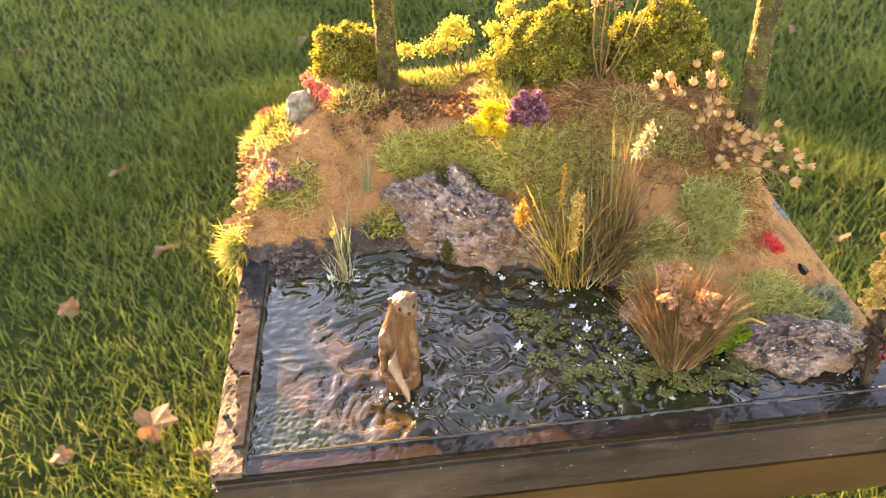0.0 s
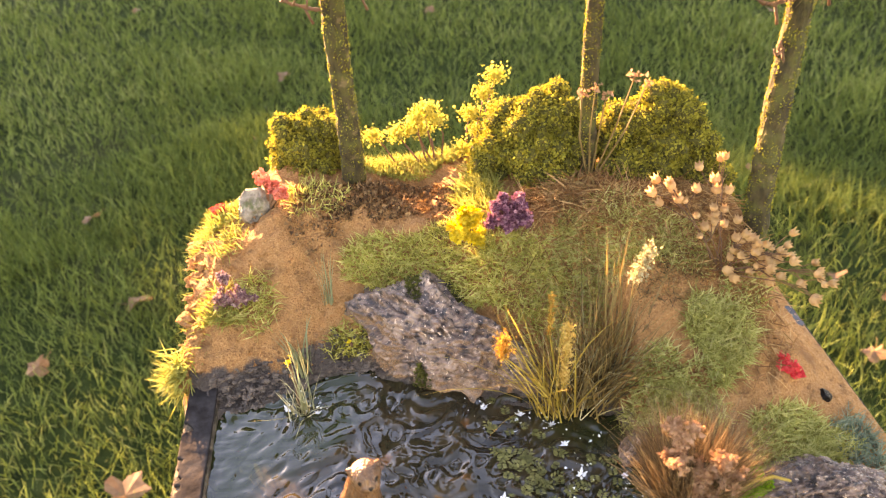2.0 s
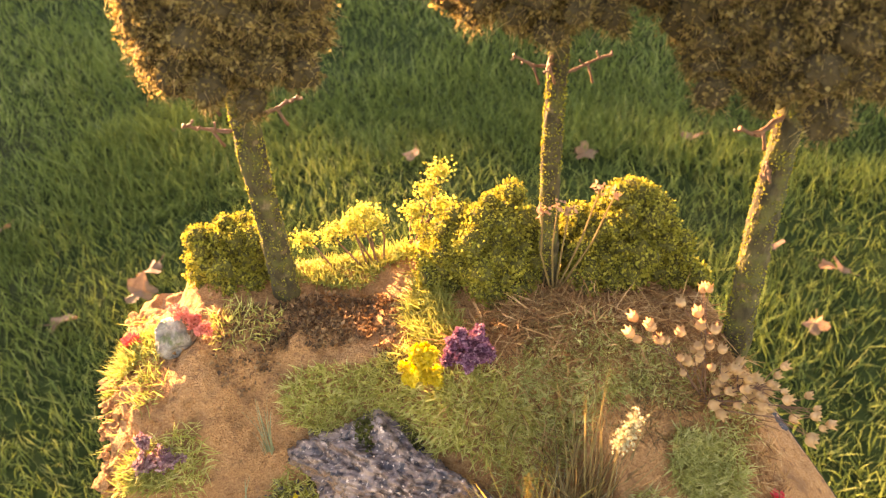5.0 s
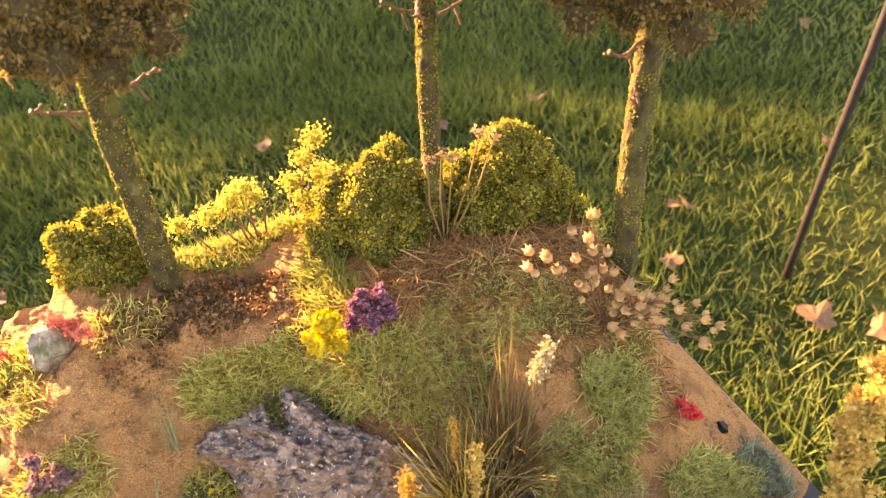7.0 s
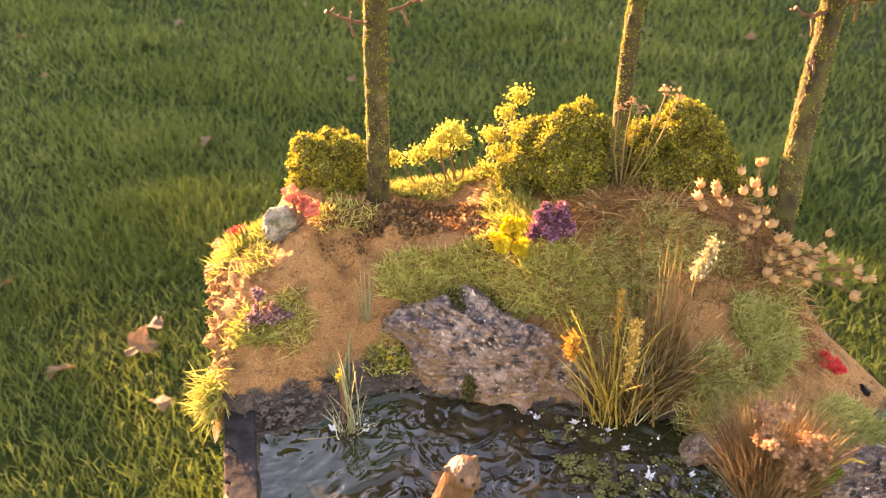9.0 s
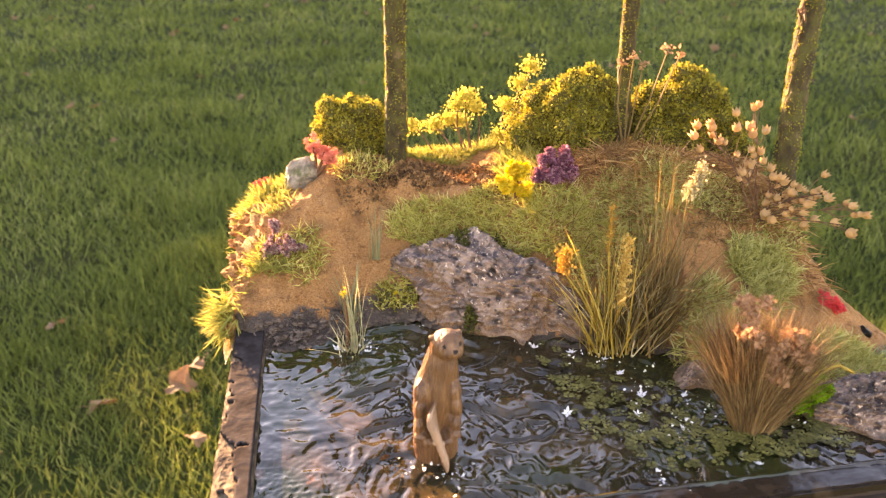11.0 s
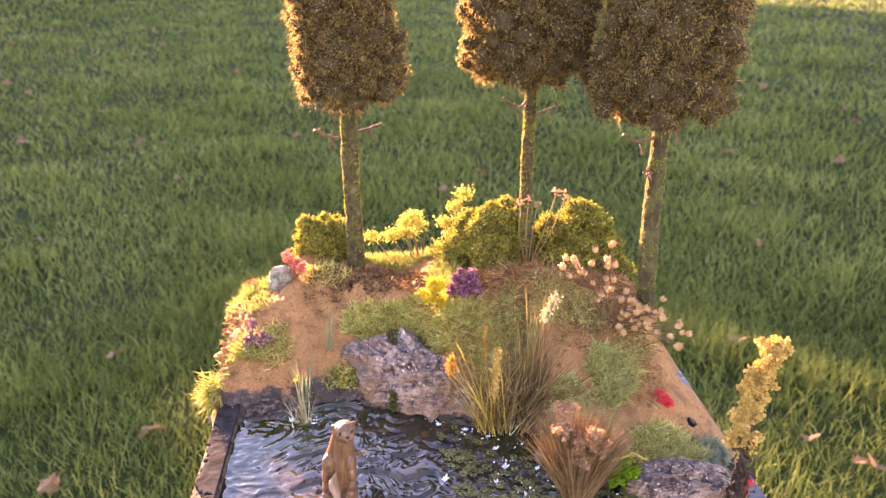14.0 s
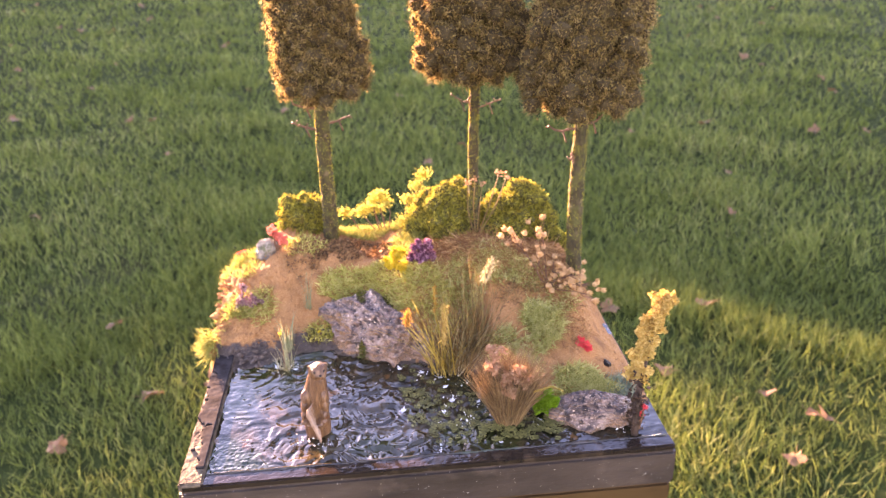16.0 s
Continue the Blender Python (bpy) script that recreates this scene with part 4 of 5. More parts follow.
def rocks():
    def rock(center, radii, seed, turn, label, mat="folded_rock", rough=0.17, tip=0.0, cuts=11, folds=0.0, moss=()):
        """A broken stone: a body cut by planes, folded into ridges along its length, then roughened."""
        q = random.Random(seed)
        planes = [(Vector((q.uniform(-1, 1), q.uniform(-1, 1), q.uniform(-0.4, 1))).normalized(), q.uniform(0.55, 0.9)) for _ in range(cuts)]
        bm = bmesh.new()
        bmesh.ops.create_icosphere(bm, subdivisions=7 if folds else 5, radius=1.0)
        off = Vector((seed * 3.1, seed * 1.7, seed))
        m = Matrix.Translation(center) @ Matrix.Rotation(turn, 4, "Z") @ Matrix.Rotation(tip, 4, "X")
        big = radii[0]
        for v in bm.verts:
            d = v.co.normalized()
            r = 1.0
            for n, h in planes:
                k = d.dot(n)
                if k > 0.05:
                    r = min(r, h / k)
            p = Vector((d.x * radii[0], d.y * radii[1], d.z * radii[2])) * r
            g = p / big
            bend = noise.noise_vector(g * 1.7 + off) * 0.35
            w = Vector((g.x * 1.1 + bend.x, g.y * 3.0 + g.x * 1.2 + bend.y * 2.5, g.z * 3.0 + bend.z * 2.5)) + off
            fold = 0.5 - 1.5 * abs(noise.noise(w)) + 0.28 * (0.3 - abs(noise.noise(w * 2.6)))
            p += d * big * (rough * (0.6 * noise.fractal(g * 1.8 + off, 0.8, 2.0, 2) + 0.5 * (0.3 - abs(noise.noise(Vector((g.x * 3.5, g.y * 11 + g.x * 4, g.z * 11)) + off))) + 0.30 * (0.3 - abs(noise.noise(Vector((g.x * 9, g.y * 24, g.z * 24)) + off))) + 0.12 * noise.noise(g * 44)) + folds * fold)
            v.co = m @ p
        t = thing("rock", (center[0], center[1], -0.05), label, "rock", "rocks on the model")
        bm.normal_update()
        where = np.array([v.co[:] for v in bm.verts])
        facing = np.array([v.normal[:] for v in bm.verts])
        ob = part("stone", bm, M[mat], t)
        if mat == "folded_rock":
            patch = np.array([noise.fractal(Vector(p) * 6.0 + off, 0.8, 2.0, 3) for p in where])
            low = (radii[2] * 0.42 + center[2] * 0.3 - where[:, 2]) / (radii[2] * 0.35)
            washed = np.clip(low + 0.35 + 2.4 * patch, 0, 1) * np.clip(facing[:, 2] * -1.2 + 1.25, 0, 1)
            layer = ob.data.attributes.new("washed", "FLOAT", "POINT")
            layer.data.foreach_set("value", washed.astype(np.float32))
        for mx, my, mz, mr in moss:
            far = np.linalg.norm((where - np.array([mx, my, mz])) * np.array([1, 1, 0.7]), axis=1)
            pick = np.nonzero((far < mr * (1 + 0.3 * np.sin(where[:, 0] * 60))) & (facing[:, 2] > 0.1))[0]
            if len(pick):
                pick = rs.choice(pick, 420)
                bits(Soup(), where[pick] + rs.normal(size=(420, 3)) * 0.006, facing[pick], 0.013).build("moss", M["dark_moss"], t, "dark green moss in a hollow")

    rock((0.14, 3.70, 0.12), (0.57, 0.28, 0.34), 4, radians(-27), "folded wet grey and tan rock at the pond's edge", folds=0.13, rough=0.16,
         moss=((0.02, 3.83, 0.33, 0.075), (0.24, 3.83, 0.32, 0.075), (-0.0, 3.44, 0.03, 0.09)))
    rock((1.69, 2.66, 0.03), (0.35, 0.19, 0.18), 6, radians(8), "low flat brown-grey rock beside the pond", folds=0.07)
    rock((-0.83, 4.50, 0.54), (0.13, 0.11, 0.14), 8, 0.3, "small pale grey stone on the slope", "grey_stone")
    rock((1.89, 3.12, 0.10), (0.045, 0.04, 0.045), 9, 0.1, "tiny dark pebble on the slope", "otter_dark")
    rock((1.02, 2.98, 0.02), (0.16, 0.12, 0.07), 11, 0.6, "low dark stones at the waterline")


OTTER_Y = 2.585


def otter():
    """One plain upright figurine in the pond: a single skin over swelling forms, found ring by ring round its axis."""
    c = Vector((-0.235, OTTER_Y, 0))
    cs, sn = math.cos(0.26), math.sin(0.26)

    def head(dx, dy, z):
        """A place on the head, which is turned a little aside."""
        return (0.046 + dx * cs - dy * sn, -0.004 + dx * sn + dy * cs, z)
    forms = [((0, 0.01, 0.05), (0.086, 0.080, 0.18), 0), ((0, 0.010, 0.17), (0.080, 0.072, 0.17), 0), ((0.006, 0.010, 0.30), (0.088, 0.074, 0.14), 0), ((0.024, 0.008, 0.42), (0.064, 0.058, 0.12), 0),
             (head(0, -0.004, 0.540), (0.060, 0.062, 0.050), 0), (head(0, -0.046, 0.522), (0.042, 0.034, 0.028), 0), ((0.0, 0.13, -0.01), (0.06, 0.12, 0.03), 0)]
    limbs = []
    for sx in (-1, 1):
        forms += [(head(sx * 0.055, 0.014, 0.562), (0.012, 0.010, 0.011), 0)]
        limbs += [((sx * 0.067 + 0.006, -0.026, 0.33), (0.024, 0.040, 0.050), 0), ((sx * 0.073 + 0.004, -0.048, 0.27), (0.022, 0.036, 0.050), 0), ((sx * 0.070, -0.070, 0.21), (0.021, 0.034, 0.040), 0),
                  ((sx * 0.062, -0.090, 0.175), (0.028, 0.026, 0.022), 0), ((sx * 0.036, -0.106, 0.155), (0.026, 0.020, 0.018), 0)]
    fish = [((-0.030 + 0.010 * i, -0.126, 0.262 - 0.034 * i), (0.0145 - 0.0006 * i, 0.018, 0.046), 2) for i in range(7)]
    marks = [(head(0, -0.096, 0.540), (0.012, 0.03, 0.009), 1)] + [(head(sx * 0.032, -0.058, 0.556), (0.0062, 0.03, 0.0072), 1) for sx in (-1, 1)]

    def inside(p, o, r):
        return np.sum(((p - np.array(o)) / np.array(r)) ** 2, axis=-1)
    ring, steps = 168, 200
    ts = np.linspace(0, 0.22, 130)
    turn = 2 * math.pi * np.arange(ring) / ring
    way = np.stack([np.cos(turn), np.sin(turn), np.zeros(ring)], axis=1)
    verts = []
    for i in range(steps + 1):
        z = -0.06 + 0.665 * i / steps
        ax = np.array([0.046 * float(smooth01((z - 0.15) / 0.4)), 0.0, z])
        p = ax + ts[None, :, None] * way[:, None, :]
        field = sum(np.exp(-3.2 * (inside(p, o, r) - 1)) for o, r, _ in forms) + sum(np.exp(-9.0 * (inside(p, o, r) - 1)) for o, r, _ in fish) + sum(np.exp(-5.0 * (inside(p, o, r) - 1)) for o, r, _ in limbs)
        for k in range(ring):
            hit = np.nonzero(field[k] > 1)[0]
            t = 0.0
            if len(hit):
                h = hit[-1]
                t = ts[h]
                if h + 1 < len(ts):
                    t += (ts[1] - ts[0]) * (field[k, h] - 1) / max(1e-9, field[k, h] - field[k, h + 1])
            q = way[k]
            fur = 1 + 0.035 * noise.noise(Vector((q[0] * 9, q[1] * 9, z * 14))) + 0.022 * noise.noise(Vector((q[0] * 24, q[1] * 24, z * 30)))
            verts.append(np.array(c) + ax + t * fur * q)
    faces = [[i * ring + k, i * ring + (k + 1) % ring, (i + 1) * ring + (k + 1) % ring, (i + 1) * ring + k] for i in range(steps) for k in range(ring)]
    verts = np.array(verts)
    mid = np.array([verts[f].mean(axis=0) for f in faces]) - np.array(c)
    verts[:, 2] *= 0.98
    slots = np.zeros(len(faces), int)
    for o, r, m in fish + marks:
        slots[inside(mid, o, r) < (1.25 if m == 1 else 1.5)] = m
    ob = raw("figurine", verts, faces, [M["otter"], M["otter_dark"], M["pale_fish"]], smooth=True, slots=slots, origin=at(-0.235, OTTER_Y, 0))
    tagged(ob, "small brown upright animal figurine standing in the pond", "figurine")


def vegetation():
    moss_bush("moss_bush", [((-0.50, 4.90, 0.72), (0.13, 0.14, 0.16)), ((-0.64, 4.86, 0.74), (0.12, 0.13, 0.15)), ((-0.56, 4.78, 0.60), (0.15, 0.13, 0.16)), ((-0.44, 4.86, 0.60), (0.11, 0.12, 0.14)),
                            ((-0.68, 4.84, 0.58), (0.10, 0.12, 0.14))], 5200, "round olive-green moss bush beside a trunk")
    moss_bush("moss_bush", [((0.80, 4.46, 0.93), (0.16, 0.16, 0.18)), ((0.65, 4.48, 0.85), (0.14, 0.14, 0.17)), ((0.77, 4.34, 0.76), (0.18, 0.14, 0.19)), ((0.93, 4.40, 0.78), (0.11, 0.13, 0.19)),
                            ((0.55, 4.54, 0.70), (0.15, 0.14, 0.18))], 5200, "large sunlit yellow-green moss bush on the hilltop")
    moss_bush("moss_bush", [((1.20, 4.38, 0.84), (0.15, 0.15, 0.19)), ((1.41, 4.40, 0.93), (0.16, 0.16, 0.18)), ((1.35, 4.28, 0.75), (0.19, 0.15, 0.19)), ((1.54, 4.34, 0.80), (0.13, 0.14, 0.17)),
                            ((1.19, 4.26, 0.70), (0.13, 0.13, 0.16)), ((1.63, 4.24, 0.66), (0.11, 0.13, 0.14))], 5200, "broad dark and yellow-green moss bush between trunks")
    # leafy sprig along the ridge
    t = thing("leafy_sprig", on(0.45, 4.82), "branching sprig with small yellow-green leaves on the ridge", "sprig")
    knots = [(0.57, 4.8, 1.08), (0.5, 4.8, 0.98), (0.56, 4.78, 0.88), (0.42, 4.82, 0.84), (0.46, 4.8, 0.74), (0.16, 4.77, 0.92), (0.11, 4.78, 0.86), (0.22, 4.76, 0.85),
             (0.08, 4.9, 0.74), (-0.02, 4.9, 0.71), (0.14, 4.9, 0.72), (-0.17, 4.89, 0.71), (0.6, 4.75, 0.72), (0.36, 4.7, 0.68)]
    for k, p in enumerate(knots):
        foot = on(0.28 + 0.6 * (p[0] - 0.28) + 0.03 * math.sin(k * 5), 4.78)
        mid = Vector(foot).lerp(Vector(p), 0.55) + Vector((0.03 * math.sin(k * 2), 0.02, 0.02))
        br = tube(Soup(), [foot, mid, p], [0.006, 0.005, 0.003], 5).build("branch", M["twig"], t)
        c = np.array(p) + rs.normal(size=(340, 3)) * np.array([0.031, 0.027, 0.022])
        lv = bits(Soup(), c, rs.normal(size=(340, 3)) + np.array([0, 0, 0.4]), 0.0125)
        lv.build("foliage", M["sprig"], br)

    # flowers on the slope
    foam("yellow_flower", [((0.33, 3.94, 0.72), 0.034), ((0.29, 3.92, 0.65), 0.038), ((0.36, 3.91, 0.60), 0.030)], 420, "yellow_foam", "bright yellow foam flower clump on the slope", "flower")
    foam("purple_flower", [((0.49, 3.95, 0.77), 0.034), ((0.57, 3.93, 0.78), 0.036), ((0.52, 3.9, 0.70), 0.034), ((0.61, 3.9, 0.71), 0.028), ((0.46, 3.93, 0.69), 0.026)], 420, "purple_foam", "dark purple and magenta foam flower clump", "flower")
    foam("coral_flower", [((-0.76, 4.43, 0.735), 0.034), ((-0.66, 4.36, 0.69), 0.036), ((-0.70, 4.40, 0.71), 0.022)], 330, "coral_foam", "coral red foam flower balls beside a pale stone", "flower", 0.02)
    foam("red_flower", [(on(-1.12, 4.60, 0.07), 0.035), (on(-1.08, 4.58, 0.06), 0.03), (on(-1.15, 4.62, 0.07), 0.025)], 160, "red_foam", "small red flowers in a sunlit grass tuft", "flower", 0.022)
    foam("pink_flower", [(on(-1.0, 3.90, 0.04), 0.035), (on(-0.97, 3.9, 0.07), 0.028), (on(-0.87, 3.90, 0.07), 0.035), (on(-0.96, 3.94, 0.15), 0.02)], 220, "mauve_foam", "small purple and pink flower clump on the bank", "flower", 0.026)
    foam("red_patch", [(on(1.71, 3.23, 0.012), 0.024), (on(1.73, 3.21, 0.012), 0.026), (on(1.745, 3.18, 0.012), 0.022), (on(1.70, 3.20, 0.012), 0.02)], 200, "red_foam", "flat scarlet flower patch on the slope", "flower", 0.022)
    foam("lime_tuft", [((1.36, 2.68, 0.08), 0.05), ((1.39, 2.69, 0.11), 0.045), ((1.34, 2.70, 0.06), 0.04)], 700, "lime_foam", "bright lime-green moss ball at the waterline", "moss", 0.026, foot=(1.345, 2.7, 0.0))
    for fx, fy, fz in ((-0.28, 3.92, 0.03), (-0.34, 3.74, 0.05), (-0.60, 3.45, 0.34)):
        foam("yellow_flower", [(on(fx, fy, fz), 0.011)], 60, "yellow_foam", "tiny yellow flower near the rock", "flower", 0.011, group="tiny yellow flowers")
    # grass
    gr = "short pale green static grass on the slope"
    grass_patch(0.04, 4.03, 0.42, 0.15, 3472, "fibre", gr, 0.075, turn=-0.12)
    grass_patch(0.46, 3.78, 0.34, 0.13, 2604, "fibre", gr, 0.08, turn=-0.2)
    grass_patch(1.02, 3.80, 0.34, 0.18, 2604, "fibre_mid", gr, 0.08)
    grass_patch(1.12, 3.16, 0.14, 0.14, 1178, "fibre_mid", gr, 0.085)
    grass_patch(1.36, 3.72, 0.14, 0.13, 558, "fibre_mid", gr, 0.07)
    grass_patch(1.44, 3.33, 0.15, 0.17, 2604, "fibre_mid", "rounded pale green grass mound on the slope", 0.10)
    grass_patch(1.22, 3.06, 0.18, 0.16, 1364, "fibre_mid", gr)
    grass_patch(1.68, 2.90, 0.24, 0.13, 2356, "fibre_mid", gr)
    grass_patch(1.96, 2.90, 0.11, 0.16, 558, "fibre_pale", "bluish pale green static grass on the corner")
    grass_patch(0.75, 3.64, 0.22, 0.12, 496, "fibre", gr)
    grass_patch(1.60, 3.56, 0.14, 0.14, 420, "fibre_mid", "sparse pale grass on the brown slope", 0.07)
    grass_patch(-0.50, 4.45, 0.18, 0.12, 310, "fibre", gr)
    grass_patch(-0.85, 3.92, 0.15, 0.12, 496, "fibre", gr, 0.10)
    grass_patch(-1.02, 3.90, 0.11, 0.08, 520, "fibre_gold", "sunlit yellow-green grass tuft on the bank", 0.09)
    grass_patch(0.04, 4.80, 0.34, 0.12, 1900, "fibre_gold", "sunlit yellow grass along the hill's ridge", 0.075)
    grass_patch(0.42, 4.30, 0.11, 0.26, 1300, "fibre_gold", "sunlit yellow grass beside the moss bush", 0.13)
    grass_patch(-1.14, 4.52, 0.10, 0.14, 700, "fibre_gold", "sunlit yellow grass tuft at the hill's edge", 0.10)
    grass_patch(-0.98, 4.55, 0.11, 0.12, 600, "fibre_gold", "sunlit yellow-green grass on the hill's shoulder", 0.07)
    grass_patch(-0.98, 4.28, 0.10, 0.14, 160, "fibre_gold", "sparse sunlit dry grass on the bank", 0.09)
    grass_patch(0.84, 3.74, 0.40, 0.20, 1612, "fibre_mid", "thin sparse grass on brown soil", 0.10, width=0.004)
    grass_patch(-0.33, 3.78, 0.14, 0.10, 372, "fibre", "dark mossy grass beside the rock", 0.07)
    grass_patch(1.26, 3.60, 0.24, 0.14, 600, "reed", "thin brown-green fibres on the slope", 0.09, width=0.004)
    grass_patch(0.70, 4.02, 0.30, 0.14, 700, "reed", "thin brown-green fibres below the bushes", 0.08, width=0.004)
    # edge tuft on the base's side
    t = thing("grass_tuft", (-1.22, 3.62, 0.06), "yellow-green spiky grass tuft hanging over the edge", "grass")
    p = np.array([-1.2, 3.64, 0.10]) + rs.normal(size=(420, 3)) * np.array([0.03, 0.04, 0.055])
    blades(Soup(), p, np.array([-0.7, -0.3, 0.1]) + rs.normal(size=(420, 3)) * 0.6, 0.12, 0.009, 0.4, 2).build("blade", M["fibre_gold"], t)
    # brown needles and leaf litter on the hilltop
    for name, cx, cy, rx, ry, n, ln in (("needle_litter", 1.08, 4.08, 0.52, 0.20, 4200, 0.15), ("needle_litter", 1.22, 3.86, 0.34, 0.14, 1500, 0.12), ("needle_litter", 1.55, 3.75, 0.25, 0.2, 900, 0.13), ("needle_litter", 0.8, 3.72, 0.36, 0.15, 700, 0.13), ("needle_litter", 1.66, 3.45, 0.14, 0.3, 500, 0.12)):
        q = ground_points(cx, cy, rx, ry, n)
        w = rs.normal(size=(n, 3)) * np.array([1, 1, 0.25])
        s = blades(Soup(), q + np.array([0, 0, 0.02]), w, ln * rs.uniform(0.4, 1.3, n), 0.0065, 0.4, 2)
        tagged(s.build(name, M["needle"], origin=at(*on(cx, cy))), "thin dry brown plant fibres strewn on the hilltop", "plant litter", kind="stuff")
    for cx, cy, rx, ry, n, mat in ((-0.15, 4.45, 0.38, 0.17, 4200, "litter"), (0.28, 4.2, 0.14, 0.26, 1800, "litter"), (-0.5, 4.3, 0.16, 0.14, 500, "litter")):
        q = ground_points(cx, cy, rx, ry, n)
        s = bits(Soup(), q + np.array([0, 0, 0.005]), hill_normals(q), 0.006 + 0.015 * rs.uniform(size=n) ** 2, 0.8)
        tagged(s.build("leaf_litter", M[mat], origin=at(*on(cx, cy))), "crumbled brown leaf litter round a trunk", "leaf litter", kind="stuff")
    q = ground_points(-0.6, 4.1, 0.6, 0.4, 700)
    s = bits(Soup(), q, hill_normals(q), 0.016, 0.8)
    tagged(s.build("grit", M["soil"], origin=at(*on(-0.6, 4.1))), "coarse sand grains and grit on the bank", "grit", kind="stuff")
    s = Soup()
    for k in range(460):
        v = rs.uniform(1.55, 3.2)
        u = rs.uniform(-0.05, 0.06)
        x, y = base_xy(u, v)
        h = float(hill(*base_xy(max(u, 0.03), v)))
        z = h * (1 - 0.9 * rs.uniform() ** 2 if u < 0.02 else 1.0)
        r = 0.007 + 0.026 * rs.uniform() ** 2
        bm = lump((x, y, z), (r * 1.3, r * 1.2, r * 0.65), k, 0.9, 2.0, 2)
        bm.verts.index_update()
        s.add([q.co[:] for q in bm.verts], [[q.index for q in f.verts] for f in bm.faces])
        bm.free()
    tagged(s.build("soil_clods", M["soil"], origin=at(-1.15, 4.3, 0.3)), "crumbled sandy clods along the model's broken edge", "soil", kind="stuff")
    n = 230
    v = rs.uniform(1.6, 3.15, n)
    u = rs.uniform(-0.05, 0.12, n)
    xy = np.array([base_xy(a, b) for a, b in zip(u, v)])
    q = np.stack([xy[:, 0], xy[:, 1], hill(np.maximum(xy[:, 0], -1.18), xy[:, 1]) * rs.uniform(0.5, 1.0, n) + 0.02], axis=1)
    s = blades(Soup(), q, np.array([-0.6, 0, 0.5]) + rs.normal(size=(n, 3)) * 0.7, 0.09 * rs.uniform(0.4, 1.2, n), 0.007, 0.5, 2)
    tagged(s.build("edge_grass", M["fibre_gold"], origin=at(-1.15, 4.3, 0.3)), "sparse sunlit dry fibres on the crumbled edge", "grass", kind="stuff")
    moss_bush("moss_cushion", [((-0.30, 3.80, 0.05), (0.13, 0.10, 0.07))], 3000, "low dark moss cushion beside the rock")
    s = Soup()
    for k in range(420):
        x = rs.uniform(-1.05, 0.05)
        y = float(np.interp(x, SHORE_X, SHORE_Y)) + rs.uniform(-0.03, 0.20)
        r = 0.004 + 0.011 * rs.uniform() ** 2
        bm = lump((x, y, float(hill(x, y)) + 0.004), (r * 1.4, r * 1.2, r * 0.8), k, 0.9, 2.0, 2)
        bm.verts.index_update()
        s.add([q.co[:] for q in bm.verts], [[q.index for q in f.verts] for f in bm.faces])
        bm.free()
    tagged(s.build("shore_rubble", M["mud"], origin=at(-0.5, 3.55, 0.1)), "small dark wet stones and mud crumbs on the shore", "rubble", kind="stuff")
    # reeds
    tuft("reed_clump", (-0.55, 3.40, 0.0), 12, 0.018, 0.52, 0.055, "reed_pale", "thin pale green reed clump at the muddy shore", "reeds", 0.0045, 0.3)
    tuft("grass_clump", (-0.57, 3.38, 0.0), 34, 0.03, 0.26, 0.38, "straw_pale", "low fan of pale dry grass at the shore", "grass", 0.006, 0.6)
    tuft("reed_clump", (-0.44, 3.93, 0.24), 14, 0.02, 0.40, 0.07, "reed_blue", "short pale reed clump on the bank", "reeds", 0.006)
    tuft("reed_clump", on(-0.58, 3.62, -0.03), 24, 0.022, 0.34, 0.08, "reed_blue", "small bluish-green leaf tuft with yellow tips", "reeds", 0.011)
    tuft("reed_clump", (0.85, 3.31, 0.0), 250, 0.085, 0.74, 0.25, "reed", "dense brown-green reed clump at the pond's edge", "reeds", 0.0072, 0.55, (0.24, 0.08, 0))
    tuft("reed_clump", (0.88, 3.34, 0.0), 44, 0.06, 1.04, 0.10, "reed", "tall thin dark reeds behind the clump", "reeds", 0.0068, 0.35, (0.13, 0.14, 0))
    tuft("reed_clump", (0.74, 3.29, 0.0), 90, 0.07, 0.52, 0.18, "reed", "short brown-green reeds leaning over the rock", "reeds", 0.0072, 0.5, (-0.14, 0.0, 0))
    tuft("reed_clump", (0.80, 3.30, 0.0), 60, 0.09, 0.62, 0.26, "straw_pale", "pale dry stalks among brown-green reeds", "reeds", 0.006, 0.6, (0.12, 0.05, 0))
    tuft("gold_reed_clump", (0.66, 3.26, 0.0), 50, 0.05, 0.74, 0.20, "gold_grass", "golden dry grass clump with small orange flowers", "reeds", 0.0075, 0.5, (-0.25, -0.02, 0))
    for low, top, r, m, n in (((0.67, 3.14, 0.32), (0.68, 3.15, 0.66), 0.026, "gold_foam", 560), ((0.61, 3.19, 0.58), (0.615, 3.2, 0.79), 0.009, "orange_foam", 140),
                              ((0.40, 3.16, 0.50), (0.41, 3.17, 0.60), 0.036, "orange_foam", 300), ((0.98, 3.26, 0.79), (1.05, 3.28, 0.94), 0.032, "straw_pale", 420)):
        foot = (0.68 if low[0] < 0.9 else 0.95, 3.28, 0.0)
        t = thing("seed_head", foot, "spiky golden seed head on a stalk among reeds", "seed head", "seed heads in the reeds")
        st = tube(Soup(), [foot, Vector(foot).lerp(Vector(low), 0.6) + Vector((0, 0, 0.03)), low, top], [0.005, 0.0045, 0.004, 0.003], 5).build("stalk", M["reed" if low[0] > 0.9 else "gold_grass"], t)
        f = rs.uniform(size=n)
        axis = np.array(low) + (np.array(top) - np.array(low)) * f[:, None]
        out = rs.normal(size=(n, 3))
